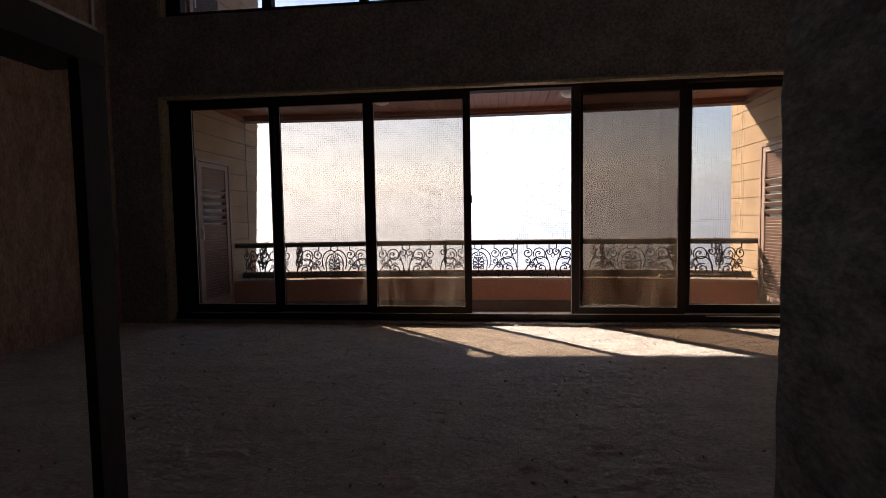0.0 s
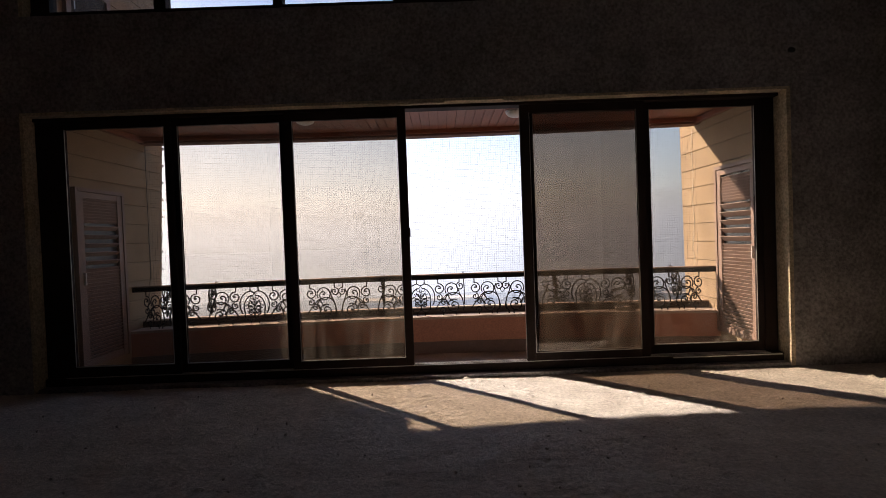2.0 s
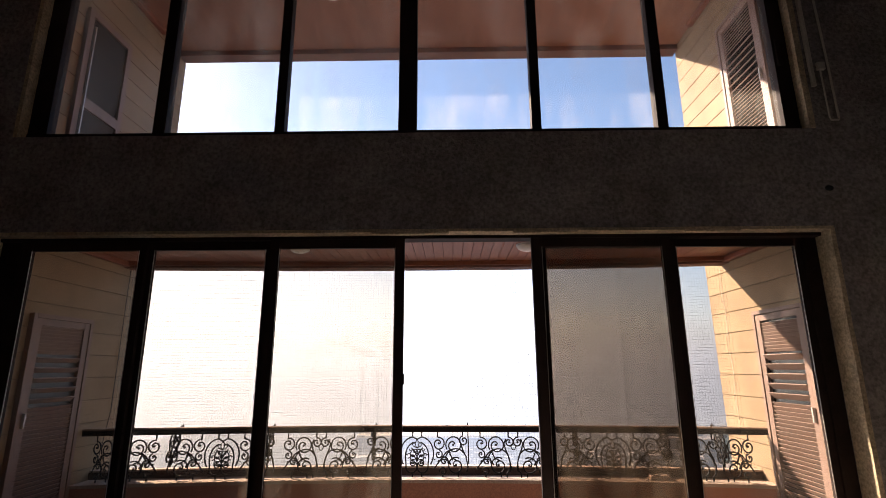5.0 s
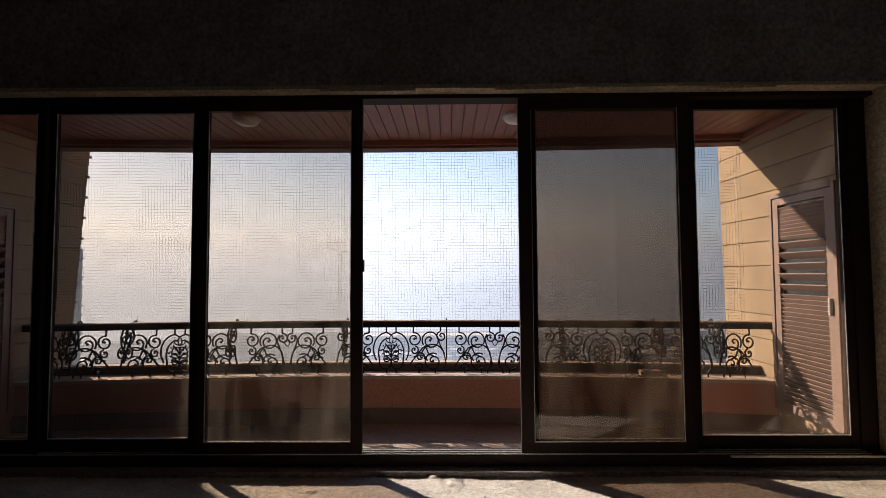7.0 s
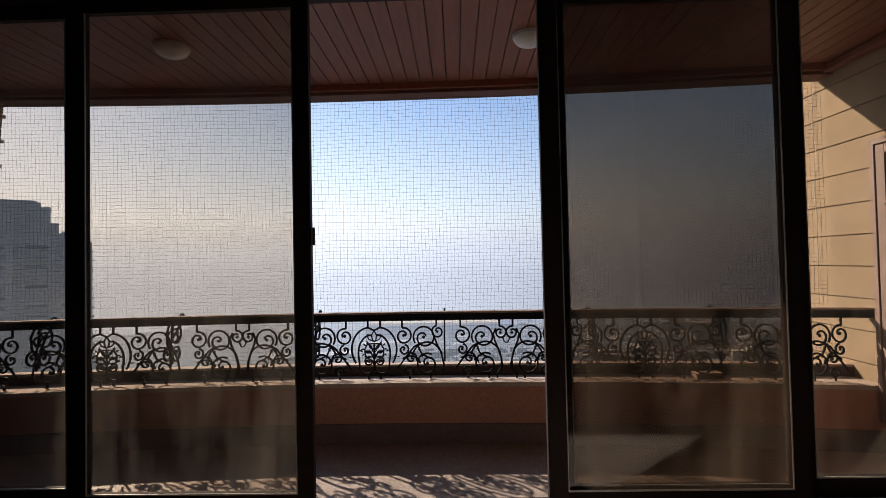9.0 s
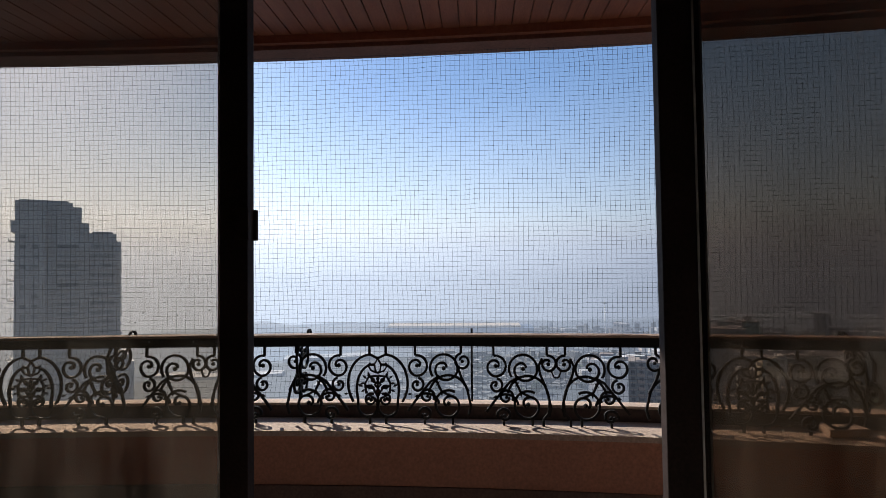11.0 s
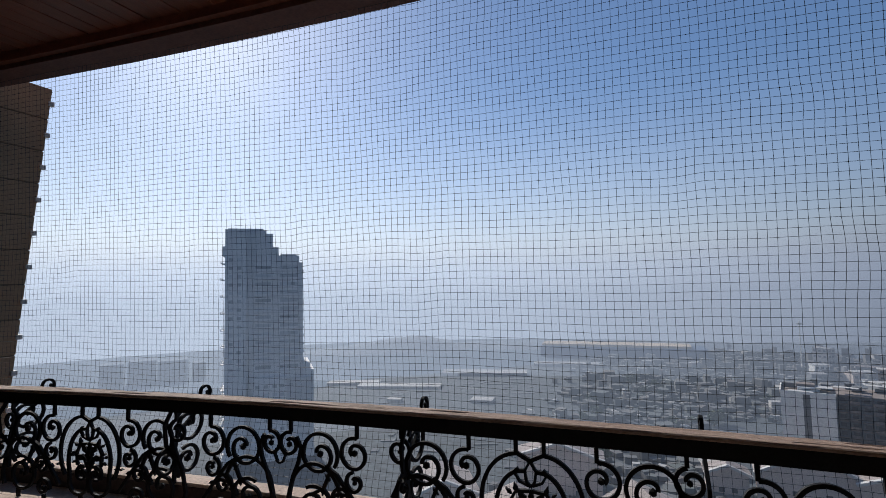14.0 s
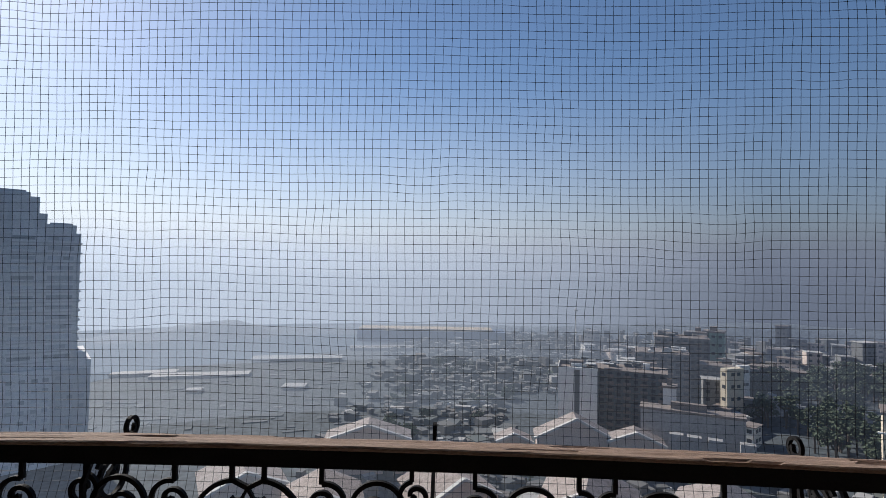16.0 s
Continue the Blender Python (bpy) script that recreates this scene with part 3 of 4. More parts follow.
    part("rail", bx(0.008, 0.043, y0 + 0.085, y1 - 0.085, 0.01, 0.09), SHUTTER, th)
    part("rail", bx(0.008, 0.043, y0 + 0.085, y1 - 0.085, h - 0.075, h - 0.004), SHUTTER, th)
    # dark sheet added behind the slats so their gaps look deep in shade
    part("back", bx(0.002, 0.006, y0, y1, 0.0, h), SHADEFILL, th)
    part("handle", bx(0.045, 0.075, y0 + 0.03, y0 + 0.05, h * 0.47, h * 0.54), METAL, th, "small metal bolt")
    for za, zb, n, deep, thick, tilt in plan:
        me = louvre_mesh(w - 0.172, deep, thick, tilt * sx)
        for i in range(n):
            share("slat", me, th, pose(e * 0.026, (y0 + y1) / 2, za + (zb - za) * (i + 0.5) / n))
    return th


PLAN = [(0.09, 1.17, 25, 0.047, 0.007, 55), (1.18, 1.70, 5, 0.098, 0.012, 45), (1.71, 2.04, 9, 0.040, 0.007, 55)]
shutter(1, 0.52, 1.33, 0.08, 2.22, "mauve louvred shutter door on the sunlit wall", PLAN, "balcony shutters")
shutter(-1, 0.48, 1.28, 0.08, 2.16, "mauve louvred shutter door on the shaded wall", [PLAN[0], (1.18, 1.70, 5, 0.078, 0.012, 40), PLAN[2]], "balcony shutters")
shutter(1, 0.47, 1.24, 3.80, 5.97, "mauve louvred shutter door on the upper wall", [(0.09, 1.17, 24, 0.048, 0.009, -40), (1.18, 1.72, 6, 0.095, 0.012, -40), (1.73, 2.09, 9, 0.044, 0.009, -40)], "upper shutters")
ud = thing("glazed_door", "brown framed glazed door on the upper side wall", "door", (BL, 0, 3.78))
for b in ((0.0, 0.05, 0.46, 0.54, 0, 2.10), (0.0, 0.05, 1.18, 1.26, 0, 2.10), (0.0, 0.05, 0.54, 1.18, 2.02, 2.10), (0.0, 0.05, 0.54, 1.18, 0.85, 0.98), (0.0, 0.05, 0.54, 1.18, 0.0, 0.14)):
    part("frame", box(*b, 0.004), SHUTTER, ud)
part("pane", box(0.015, 0.02, 0.54, 1.18, 0.98, 2.02), TIMBER, ud)
part("pane", box(0.015, 0.02, 0.54, 1.18, 0.14, 0.85), TIMBER, ud)
part("bar", box(0.05, 0.07, 0.56, 0.58, 0.5, 1.9, 0.004), METAL, ud)


# ---- wrought iron railing ----
rail = thing("balcony_railing", "black wrought iron scroll railing with a wooden handrail", "railing", (0, 0, 0))


def handrail():
    """A plank with rounded, split and weathered grain along its length."""
    bm = bmesh.new()
    prof = [(-0.043, 0.929), (-0.046, 0.934), (-0.045, 0.941)] + [(-0.040 + 0.008 * k, 0.945) for k in range(11)] + [(0.045, 0.941), (0.046, 0.934), (0.043, 0.929)]
    rings = []
    n = 420
    for i in range(n + 1):
        x = BL + 0.005 + (BR - BL - 0.01) * i / n
        ring = []
        for y, z in prof:
            split = noise.noise(Vector((x * 2.2, y * 95, 5)))
            dz = noise.noise(Vector((x * 4, y * 60, 1))) * 0.0025 - (0.006 if split > 0.42 and z > 0.94 else 0.0)
            ring.append(bm.verts.new((x, f_rail(x) + y + noise.noise(Vector((x * 5, z * 30, 2))) * 0.003, z + (dz if z > 0.93 else 0))))
        rings.append(ring)
    m = len(prof)
    for a, b in zip(rings, rings[1:]):
        for k in range(m):
            bm.faces.new((a[k], a[(k + 1) % m], b[(k + 1) % m], b[k]))
    bm.faces.new(rings[0][::-1])
    bm.faces.new(rings[-1])
    bmesh.ops.recalc_face_normals(bm, faces=bm.faces)
    return bm


bm = handrail()
part("handrail", bm, WOODRAIL, rail, "weathered cracked wooden handrail")
part("flat_bar", curved(shift(f_rail, -0.037), shift(f_rail, 0.037), 0.868, 0.928, BL + 0.005, BR - 0.005, 64), IRON, rail)

T, D = 0.0155, 0.014


def iron(curves, balls=(), w=T):
    bm = bmesh.new()
    for c in curves:
        sweep(bm, c, w, D, (0, 1, 0))
    for x, z, r in balls:
        bmesh.ops.create_icosphere(bm, subdivisions=1, radius=r, matrix=Matrix.Translation((x, 0, z)))
    me = bpy.data.meshes.new("scroll")
    bm.to_mesh(me)
    bm.free()
    me.materials.append(IRON)
    return me


def leafs(items):
    """Small pointed iron leaves: (x, z, angle, length), each a mesh of its own."""
    return [one_leaf(*i) for i in items]


def one_leaf(x, z, a, ln):
    bm = bmesh.new()
    if ln:
        c, s = math.cos(radians(a)), math.sin(radians(a))
        pts = [(0, 0), (0.45 * ln, 0.22 * ln), (ln, 0), (0.45 * ln, -0.22 * ln)]
        lo = [bm.verts.new((x + u * c - v * s, -0.006, z + u * s + v * c)) for u, v in pts]
        hi = [bm.verts.new((x + u * c - v * s, 0.006, z + u * s + v * c)) for u, v in pts]
        bm.faces.new(lo)
        bm.faces.new(hi[::-1])
        for k in range(4):
            bm.faces.new((lo[k], hi[k], hi[(k + 1) % 4], lo[(k + 1) % 4]))
    me = bpy.data.meshes.new("leaf_ornament")
    bm.to_mesh(me)
    bm.free()
    me.materials.append(IRON)
    return me


# heights: 0 under the flat bar, down to -0.52 on the ledge. One quarter bay runs 0.6 to the side of its medallion or fork.
QUARTER = [
    ("scroll", iron([[(0.255, 0, 0), (0.255, 0, -0.066)], spiral(0.268, -0.132, 0.067, 100, -1.35, 0.2)], [(0.268, -0.132, 0.016)])),
    ("scroll", iron([spiral(0.448, -0.150, 0.092, 215, -1.55, 0.2, 34)], [(0.448, -0.150, 0.017)])),
    ("scroll", iron([spiral(0.268, -0.255, 0.042, 80, -1.1, 0.25, 16)], [(0.268, -0.258, 0.013)])),
    ("scroll", iron([arc(0.478, -0.345, 0.135, 0.150, 165, 20, 18) + [(0.628, 0, -0.40), (0.612, 0, -0.455)]])),
    ("scroll", iron([spiral(0.478, -0.382, 0.088, 60, 1.45, 0.2, 32)], [(0.478, -0.382, 0.017)])),
    ("scroll", iron([spiral(0.338, -0.335, 0.045, -30, 1.1, 0.3, 16)], [(0.338, -0.335, 0.013)])),
    ("brace", iron([[(0.205, 0, -0.43), (0.285, 0, -0.325), (0.36, 0, -0.235), (0.42, 0, -0.20)]])),
    ("brace", iron([arc(0.33, -0.395, 0.085, 0.08, 140, 10, 10), [(0.395, 0, -0.225), (0.43, 0, -0.30), (0.50, 0, -0.335)]])),
    ("foot_scroll", iron([spiral(0.318, -0.452, 0.042, 190, -1.05, 0.3, 16), [(0.318, 0, -0.49), (0.318, 0, -0.52)]], [(0.322, -0.455, 0.014)])),
    ("foot", iron([[(0.505, 0, -0.465), (0.505, 0, -0.52)]])),
    ("drop_scroll", iron([[(0.565, 0, 0), (0.565, 0, -0.05)], spiral(0.575, -0.100, 0.05, 100, 1.2, 0.3, 18), [(0.535, 0, -0.12), (0.565, 0, -0.21), (0.612, 0, -0.30)]], [(0.572, -0.105, 0.013)])),
    ("leaf_ornament", leafs([(0.285, -0.325, 200, 0.04), (0.285, -0.325, 320, 0.04), (0.42, -0.235, 230, 0.04), (0.43, -0.30, 280, 0.035)])),
]
MEDAL = [
    ("medallion_arch", iron([[(0.055, 0, 0), (0.055, 0, -0.062)], [(0, 0, -0.085)] + arc(0.045, -0.25, 0.155, 0.19, 88, -40, 22)])),
    ("medallion_arch", iron([[(0.02, 0, -0.125)] + arc(0.03, -0.29, 0.112, 0.165, 80, -20, 16) + arc(0.068, -0.40, 0.066, 0.068, 10, -230, 16)])),
    ("medallion_petal", iron([[(0, 0, -0.085), (0.022, 0, -0.125), (0.016, 0, -0.165), (0, 0, -0.185)], [(0.008, 0, -0.18), (0.045, 0, -0.165), (0.066, 0, -0.13), (0.05, 0, -0.115)]], w=0.010)),
    ("medallion_leaf", iron([[(0.005, 0, -0.20), (0.06, 0, -0.205), (0.085, 0, -0.25), (0.08, 0, -0.31)], [(0, 0, -0.34), (0.03, 0, -0.285), (0.06, 0, -0.27)], spiral(0.045, -0.355, 0.038, 120, -1.1, 0.3, 14), [(0, 0, -0.28), (0.02, 0, -0.26), (0, 0, -0.235)], [(0, 0, -0.20), (0, 0, -0.40)]], [(0.045, -0.36, 0.015), (0.078, -0.31, 0.012), (0.0, -0.30, 0.016)], 0.013)),
    ("leaf_ornament", leafs([(0.075, -0.22, 40, 0.035), (0.085, -0.25, 0, 0.035), (0.085, -0.29, 330, 0.035), (0.2, -0.32, 0, 0.03), (0.2, -0.32, 180, 0.03), (0.02, -0.30, 60, 0.05), (0.0, -0.33, 90, 0.06), (0.0, -0.245, 90, 0.055), (0.012, -0.255, 52, 0.07), (0.022, -0.285, 18, 0.075), (0.022, -0.315, 345, 0.065), (0.055, -0.215, 75, 0.045), (0.05, -0.335, 310, 0.05), (0.0, -0.395, 270, 0.06), (0.10, -0.27, 20, 0.04)])),
    ("foot", iron([[(0.055, 0, -0.468), (0.055, 0, -0.52)]])),
]
FORK = [
    ("fork_scroll", iron([[(0.058, 0, 0), (0.058, 0, -0.06)], spiral(0.052, -0.112, 0.05, 80, 1.15, 0.3, 18), [(0.088, 0, -0.08), (0.112, 0, -0.13), (0.10, 0, -0.19), (0.07, 0, -0.26), (0.045, 0, -0.35), (0.05, 0, -0.43), (0.085, 0, -0.475)]], [(0.05, -0.118, 0.015)])),
    ("fork_drop", iron([[(0.02, 0, -0.14), (0.028, 0, -0.17), (0.015, 0, -0.20), (0, 0, -0.205)]], w=0.010)),
    ("foot", iron([[(0.085, 0, -0.475), (0.085, 0, -0.52)]])),
]
P = 2.34
X0 = 0.01


def set_iron(items, cx, mirror, squeeze=1.0):
    flat = [(nm, me) for nm, got in items for me in (got if isinstance(got, list) else [got])]
    for nm, me in flat:
        ob = new(nm, me)
        ob.parent = rail
        yaw = math.atan(-0.044 * cx)
        ob.matrix_local = pose(cx, f_rail(cx), 0.868, 0, 0, math.degrees(yaw)) @ Matrix.Diagonal((-squeeze if mirror else squeeze, 1, 1, 1))


for k in range(-3, 4):
    c = X0 + k * P / 2
    medal = k % 2 == 0
    for mirror in (False, True):
        far = c + (-0.62 if mirror else 0.62)
        if abs(far) > BX + 0.02:
            # the last half bays are squeezed up against the side walls
            q = ((BR - c) if c > 0 else (c - BL)) / 0.665
            set_iron(FORK, c, mirror, q)
            set_iron([i for i in QUARTER if i[0] != "drop_scroll"], c + (-0.652 if mirror else 0.652) * q, not mirror, 0.985 * q)
            continue
        set_iron(MEDAL if medal else FORK, c, mirror)
        if medal:
            set_iron(QUARTER, c, mirror, 0.985)
        else:
            set_iron([q for q in QUARTER if q[0] != "drop_scroll"], c + (-0.652 if mirror else 0.652), not mirror, 0.985)


def bracket_mesh(plain):
    """A flat bracket in the y, z plane outside the rail, with a scroll above it."""
    bm = bmesh.new()

    def yz(pts):
        return [(0, x, z) for x, _, z in pts]
    w = 0.016
    sweep(bm, yz(spiral(0.19, 0.913, 0.036, -80, 1.3, 0.4, 20)), w * 0.8, 0.014, (1, 0, 0))
    sweep(bm, yz([(0.197, 0, 0.878), (0.18, 0, 0.858), (0.12, 0, 0.815), (0.07, 0, 0.78), (0.015, 0, 0.74), (0.0, 0, 0.66), (0.0, 0, 0.50)]), w, 0.014, (1, 0, 0))
    if not plain:
        sweep(bm, yz(spiral(0.085, 0.78, 0.085, 150, -1.5, 0.25, 26)), w, 0.014, (1, 0, 0))
        sweep(bm, yz(spiral(-0.045, 0.62, 0.06, 60, 1.3, 0.3, 20)), w, 0.014, (1, 0, 0))
        sweep(bm, yz(spiral(0.08, 0.60, 0.065, 120, -1.3, 0.3, 20)), w, 0.014, (1, 0, 0))
        sweep(bm, yz([(-0.02, 0, 0.868), (-0.06, 0, 0.80), (-0.05, 0, 0.70), (0.0, 0, 0.62), (0.03, 0, 0.52)]), w, 0.014, (1, 0, 0))
        for y, z in ((0.085, 0.78), (-0.045, 0.62), (0.08, 0.60)):
            bmesh.ops.create_icosphere(bm, subdivisions=1, radius=0.02, matrix=Matrix.Translation((0, y, z)))
    me = bpy.data.meshes.new("bracket")
    bm.to_mesh(me)
    bm.free()
    me.materials.append(IRON)
    return me


ORN, BAR = bracket_mesh(False), bracket_mesh(True)
for x, me in ((-3.5, ORN), (-2.92, ORN), (-1.80, ORN), (-0.525, ORN), (0.636, BAR), (1.935, ORN), (2.98, ORN), (3.58, ORN)):
    ob = new("bracket", me)
    ob.parent = rail
    ob.matrix_local = pose(x, f_rail(x) + 0.02, 0)


# ---- bird net ----
def f_net(x, z):
    f = min(max((z - 0.49) / 2.46, 0), 1)
    bulge = 0.10 * math.sin(math.pi * min(1.0, f / 0.37)) if f < 0.185 else 0.10 * (1 - (f - 0.185) / 0.815)
    return (2.06 - 0.018 * x * x) * (1 - f) + (2.10 - 0.0115 * x * x) * f + bulge


def net_mesh():
    cell, r = 0.0338, 0.00078
    verts, faces = [], []

    def warp(x, z):
        a = noise.noise(Vector((x * 1.3, z * 1.1, 4))) * 0.014 + noise.noise(Vector((x * 6, z * 5, 9))) * 0.004 + max(0.0, noise.noise(Vector((x * 3, z * 3, 77))) - 0.35) * 0.03
        b = noise.noise(Vector((x * 1.2, z * 1.4, 21))) * 0.014 + noise.noise(Vector((x * 5, z * 6, 31))) * 0.004 - max(0.0, noise.noise(Vector((x * 2.6, z * 3.4, 87))) - 0.35) * 0.035
        y = noise.noise(Vector((x * 0.9, z * 0.8, 51))) * 0.025
        return x + a, f_net(x, z) + y, z + b

    def line(pts, up):
        base = len(verts)
        for x, y, z in pts:
            if up:
                verts.extend([(x - r, y, z), (x + r, y - r, z), (x + r, y + r, z)])
            else:
                verts.extend([(x, y, z - r), (x, y - r, z + r), (x, y + r, z + r)])
        for i in range(len(pts) - 1):
            for k in range(3):
                a, b = base + 3 * i + k, base + 3 * i + (k + 1) % 3
                faces.append((a, b, b + 3, a + 3))
    wide = 7.90
    nx, nz = int(wide / cell), int(2.44 / cell)
    for i in range(nx + 1):
        x = -3.87 + wide * i / nx
        line([warp(x, 0.465 + 2.475 * j / 80) for j in range(81)], True)
    for j in range(nz + 1):
        z = 0.465 + 2.475 * j / nz
        line([warp(-3.87 + wide * i / 240, z) for i in range(241)], False)
    me = bpy.data.meshes.new("bird_net")
    me.from_pydata(verts, [], faces)
    me.materials.append(NETM)
    return me


net = thing("bird_net", "dark square mesh bird net stretched over the balcony", "net", (0, 0, 0))
nm = new("mesh", net_mesh())
nm.parent = net
bm = bmesh.new()
tube(bm, [(-3.885, f_net(-3.86, z), z) for z in (0.5, 1.1, 1.7, 2.3, 2.94)], 0.004, 6)
part("edge_rope", bm, NETM, net)
bm = bmesh.new()
tube(bm, [(4.045, 2.02 - 0.02 * math.sin(z * 9), z) for z in [0.95 + 0.05 * i for i in range(40)]], 0.0022, 6)
part("edge_rope", bm, ROPE, net)
for i in range(10):
    z = 0.62 + 0.262 * i
    y = 2.23 + 0.093 * (z - 1.0)
    part("clip", boxes([(-3.93, -3.885, y - 0.02, y + 0.022, z - 0.018, z + 0.018)], 0.004), ROPE, net, "small white plastic clip")

st = tagged(obj("loose_stone", wobble_box(-0.11, 0.11, -0.06, 0.06, 0, 0.05, 0.012, 0.04), LEDGE), "pale broken stone lying on the ledge", "stone")
st.location = (2.86, 1.72, 0.352)


# ---- the city below: ground, bay, haze, far land ----
GZ = -75.0
# ground grey is pushed towards blue, haze worked into its base colour
GROUND = material("city_ground", (0.085, 0.10, 0.115), 0.95, var=0.5, scale=0.035, grain=0.35, bump=0, second=(0.055, 0.07, 0.075))
WATER = material("bay_water", (0.15, 0.19, 0.235), 0.85, var=0.1, scale=0.05, grain=0.35, bump=0.5, depth=0.6)
WATER.node_tree.nodes["Principled BSDF"].inputs["Specular IOR Level"].default_value = 0.02
# bluish base colour carries painted haze for far land and buildings
FARHAZED = material("far_haze_tint", (0.20, 0.24, 0.29), 0.95, var=0.25, scale=0.02, grain=0.2, bump=0)
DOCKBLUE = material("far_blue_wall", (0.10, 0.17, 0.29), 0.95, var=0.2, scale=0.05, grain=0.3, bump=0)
DOCK = material("far_dock", (0.62, 0.48, 0.32), 0.95, var=0.15, scale=0.03, grain=0.3, bump=0)
TOWERM = material("tower_concrete", (0.80, 0.79, 0.78), 0.9, var=0.12, scale=0.12, grain=2.0, bump=0.1, depth=0.02, second=(0.68, 0.67, 0.66))
BANDM = material("tower_band", (0.66, 0.65, 0.64), 0.9, var=0.1, scale=0.2, grain=2.0, bump=0)
WHITEM = material("white_render", (0.80, 0.78, 0.74), 0.9, var=0.15, scale=0.2, grain=2.0, bump=0)
GREYM = material("grey_render", (0.21, 0.215, 0.22), 0.9, var=0.25, scale=0.2, grain=2.0, bump=0)
CREAM = material("cream_render", (0.66, 0.58, 0.45), 0.9, var=0.15, scale=0.2, grain=2.0, bump=0)
GREENM = material("pale_green_sheeting", (0.40, 0.52, 0.42), 0.9, var=0.25, scale=0.2, grain=1.5, bump=0)
ROOFM = material("pale_roof_sheet", (0.30, 0.25, 0.22), 0.8, var=0.25, scale=0.3, grain=3.0, bump=0)
RIDGE = material("white_roof_edge", (0.56, 0.545, 0.52), 0.8, var=0.1, scale=0.5, grain=3.0, bump=0)
PALEWIN = material("tower_window", (0.58, 0.59, 0.60), 0.5, var=0.15, scale=0.5, grain=3.0, bump=0, each=0.25)
WINDOWM = material("far_window", (0.06, 0.065, 0.075), 0.3, var=0.1, scale=0.5, grain=3.0, bump=0)
LEAVES = material("tree_leaves", (0.075, 0.10, 0.06), 0.9, var=0.4, scale=0.15, grain=1.2, bump=0, second=(0.05, 0.07, 0.042))
SHEDM = material("pale_shed_sheet", (0.42, 0.405, 0.39), 0.8, var=0.2, scale=0.1, grain=1.0, bump=0)
BARK = material("bark", (0.12, 0.09, 0.065), 0.95, var=0.3, scale=1.0, bump=0)


def islands(name, tones):
    m = bpy.data.materials.new(name)
    m.use_nodes = True
    n, l = m.node_tree.nodes, m.node_tree.links
    g = n.new("ShaderNodeNewGeometry")
    cr = n.new("ShaderNodeValToRGB")
    cr.color_ramp.interpolation = "CONSTANT"
    for i, c in enumerate(tones):
        e = cr.color_ramp.elements[i] if i < 2 else cr.color_ramp.elements.new(i / len(tones))
        e.position = i / len(tones)
        e.color = (*c, 1)
    l.new(g.outputs["Random Per Island"], cr.inputs[0])
    l.new(cr.outputs[0], n["Principled BSDF"].inputs["Base Color"])
    n["Principled BSDF"].inputs["Roughness"].default_value = 0.9
    return m


CITYM = islands("mixed_city_walls", [(0.12, 0.125, 0.13), (0.15, 0.145, 0.14), (0.105, 0.115, 0.12), (0.13, 0.13, 0.13), (0.20, 0.195, 0.185), (0.14, 0.125, 0.115), (0.125, 0.13, 0.13), (0.10, 0.115, 0.11), (0.12, 0.12, 0.125), (0.11, 0.12, 0.12), (0.13, 0.13, 0.125), (0.40, 0.39, 0.375)])

bm = bmesh.new()
ring = [bm.verts.new((6000 * math.sin(2 * math.pi * i / 96), 6000 * math.cos(2 * math.pi * i / 96), GZ)) for i in range(96)]
mid = bm.verts.new((0, 0, GZ))
for i in range(96):
    bm.faces.new((mid, ring[(i + 1) % 96], ring[i]))
tagged(obj("ground", bm, GROUND), "hazy grey city ground far below", "ground", kind="structure")
bm = bmesh.new()
shore = [(-640, 40), (-300, 215), (-235, 300), (-205, 365), (-120, 430), (-60, 500), (-40, 655), (-30, 3000), (-4200, 3000), (-4200, 40)]
bm.faces.new([bm.verts.new((x, y, GZ + 0.3)) for x, y in shore][::-1])
bmesh.ops.recalc_face_normals(bm, faces=bm.faces)
tagged(obj("water", bm, WATER), "pale shining bay water in haze", "water", kind="structure")


def ridge(name, az0, az1, r, heights, mat, label, deep=60):
    """A long low landform seen from the balcony, from azimuth to azimuth in degrees, right positive."""
    bm = bmesh.new()
    n = 60
    rows = []
    for i in range(n + 1):
        f = i / n
        a = radians(az0 + (az1 - az0) * f)
        k = f * (len(heights) - 1)
        j = min(int(k), len(heights) - 2)
        s = k - j
        s = s * s * (3 - 2 * s)
        h = heights[j] * (1 - s) + heights[j + 1] * s + noise.noise(Vector((i * 0.35, r, 0))) * 1.2
        rows.append([bm.verts.new((q * math.sin(a), q * math.cos(a), z)) for q, z in ((r - deep, GZ - 0.5), (r - deep * 0.4, GZ + h * 0.75), (r, GZ + h), (r + 20, GZ - 1))])
    for a, b in zip(rows, rows[1:]):
        for k in range(3):
            bm.faces.new((a[k], b[k], b[k + 1], a[k + 1]))
    bmesh.ops.recalc_face_normals(bm, faces=bm.faces)
    return tagged(obj(name, bm, mat, smooth=True), label, "hill", kind="structure")


ridge("backdrop_hill", -38, -19, 610, [0, 1, 3, 5, 8, 11, 13, 14, 9, 3], FARHAZED, "faint hill across the bay with bluish haze in its colour")
ridge("backdrop_shore", -24, 8, 625, [1, 4, 5, 5, 6, 7], FARHAZED, "faint low shore beyond the bay")
ridge("backdrop_headland", 6, 66, 630, [4, 9, 16, 24, 24, 27, 25, 28], FARHAZED, "faint land behind the city with bluish haze in its colour")
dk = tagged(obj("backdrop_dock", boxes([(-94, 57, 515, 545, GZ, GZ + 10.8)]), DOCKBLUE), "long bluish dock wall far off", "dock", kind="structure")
tagged(obj("backdrop_dock_top", boxes([(-93, 44, 518, 542, GZ + 10.9, GZ + 13)]), DOCK), "tan top of the far dock", "dock", kind="structure")


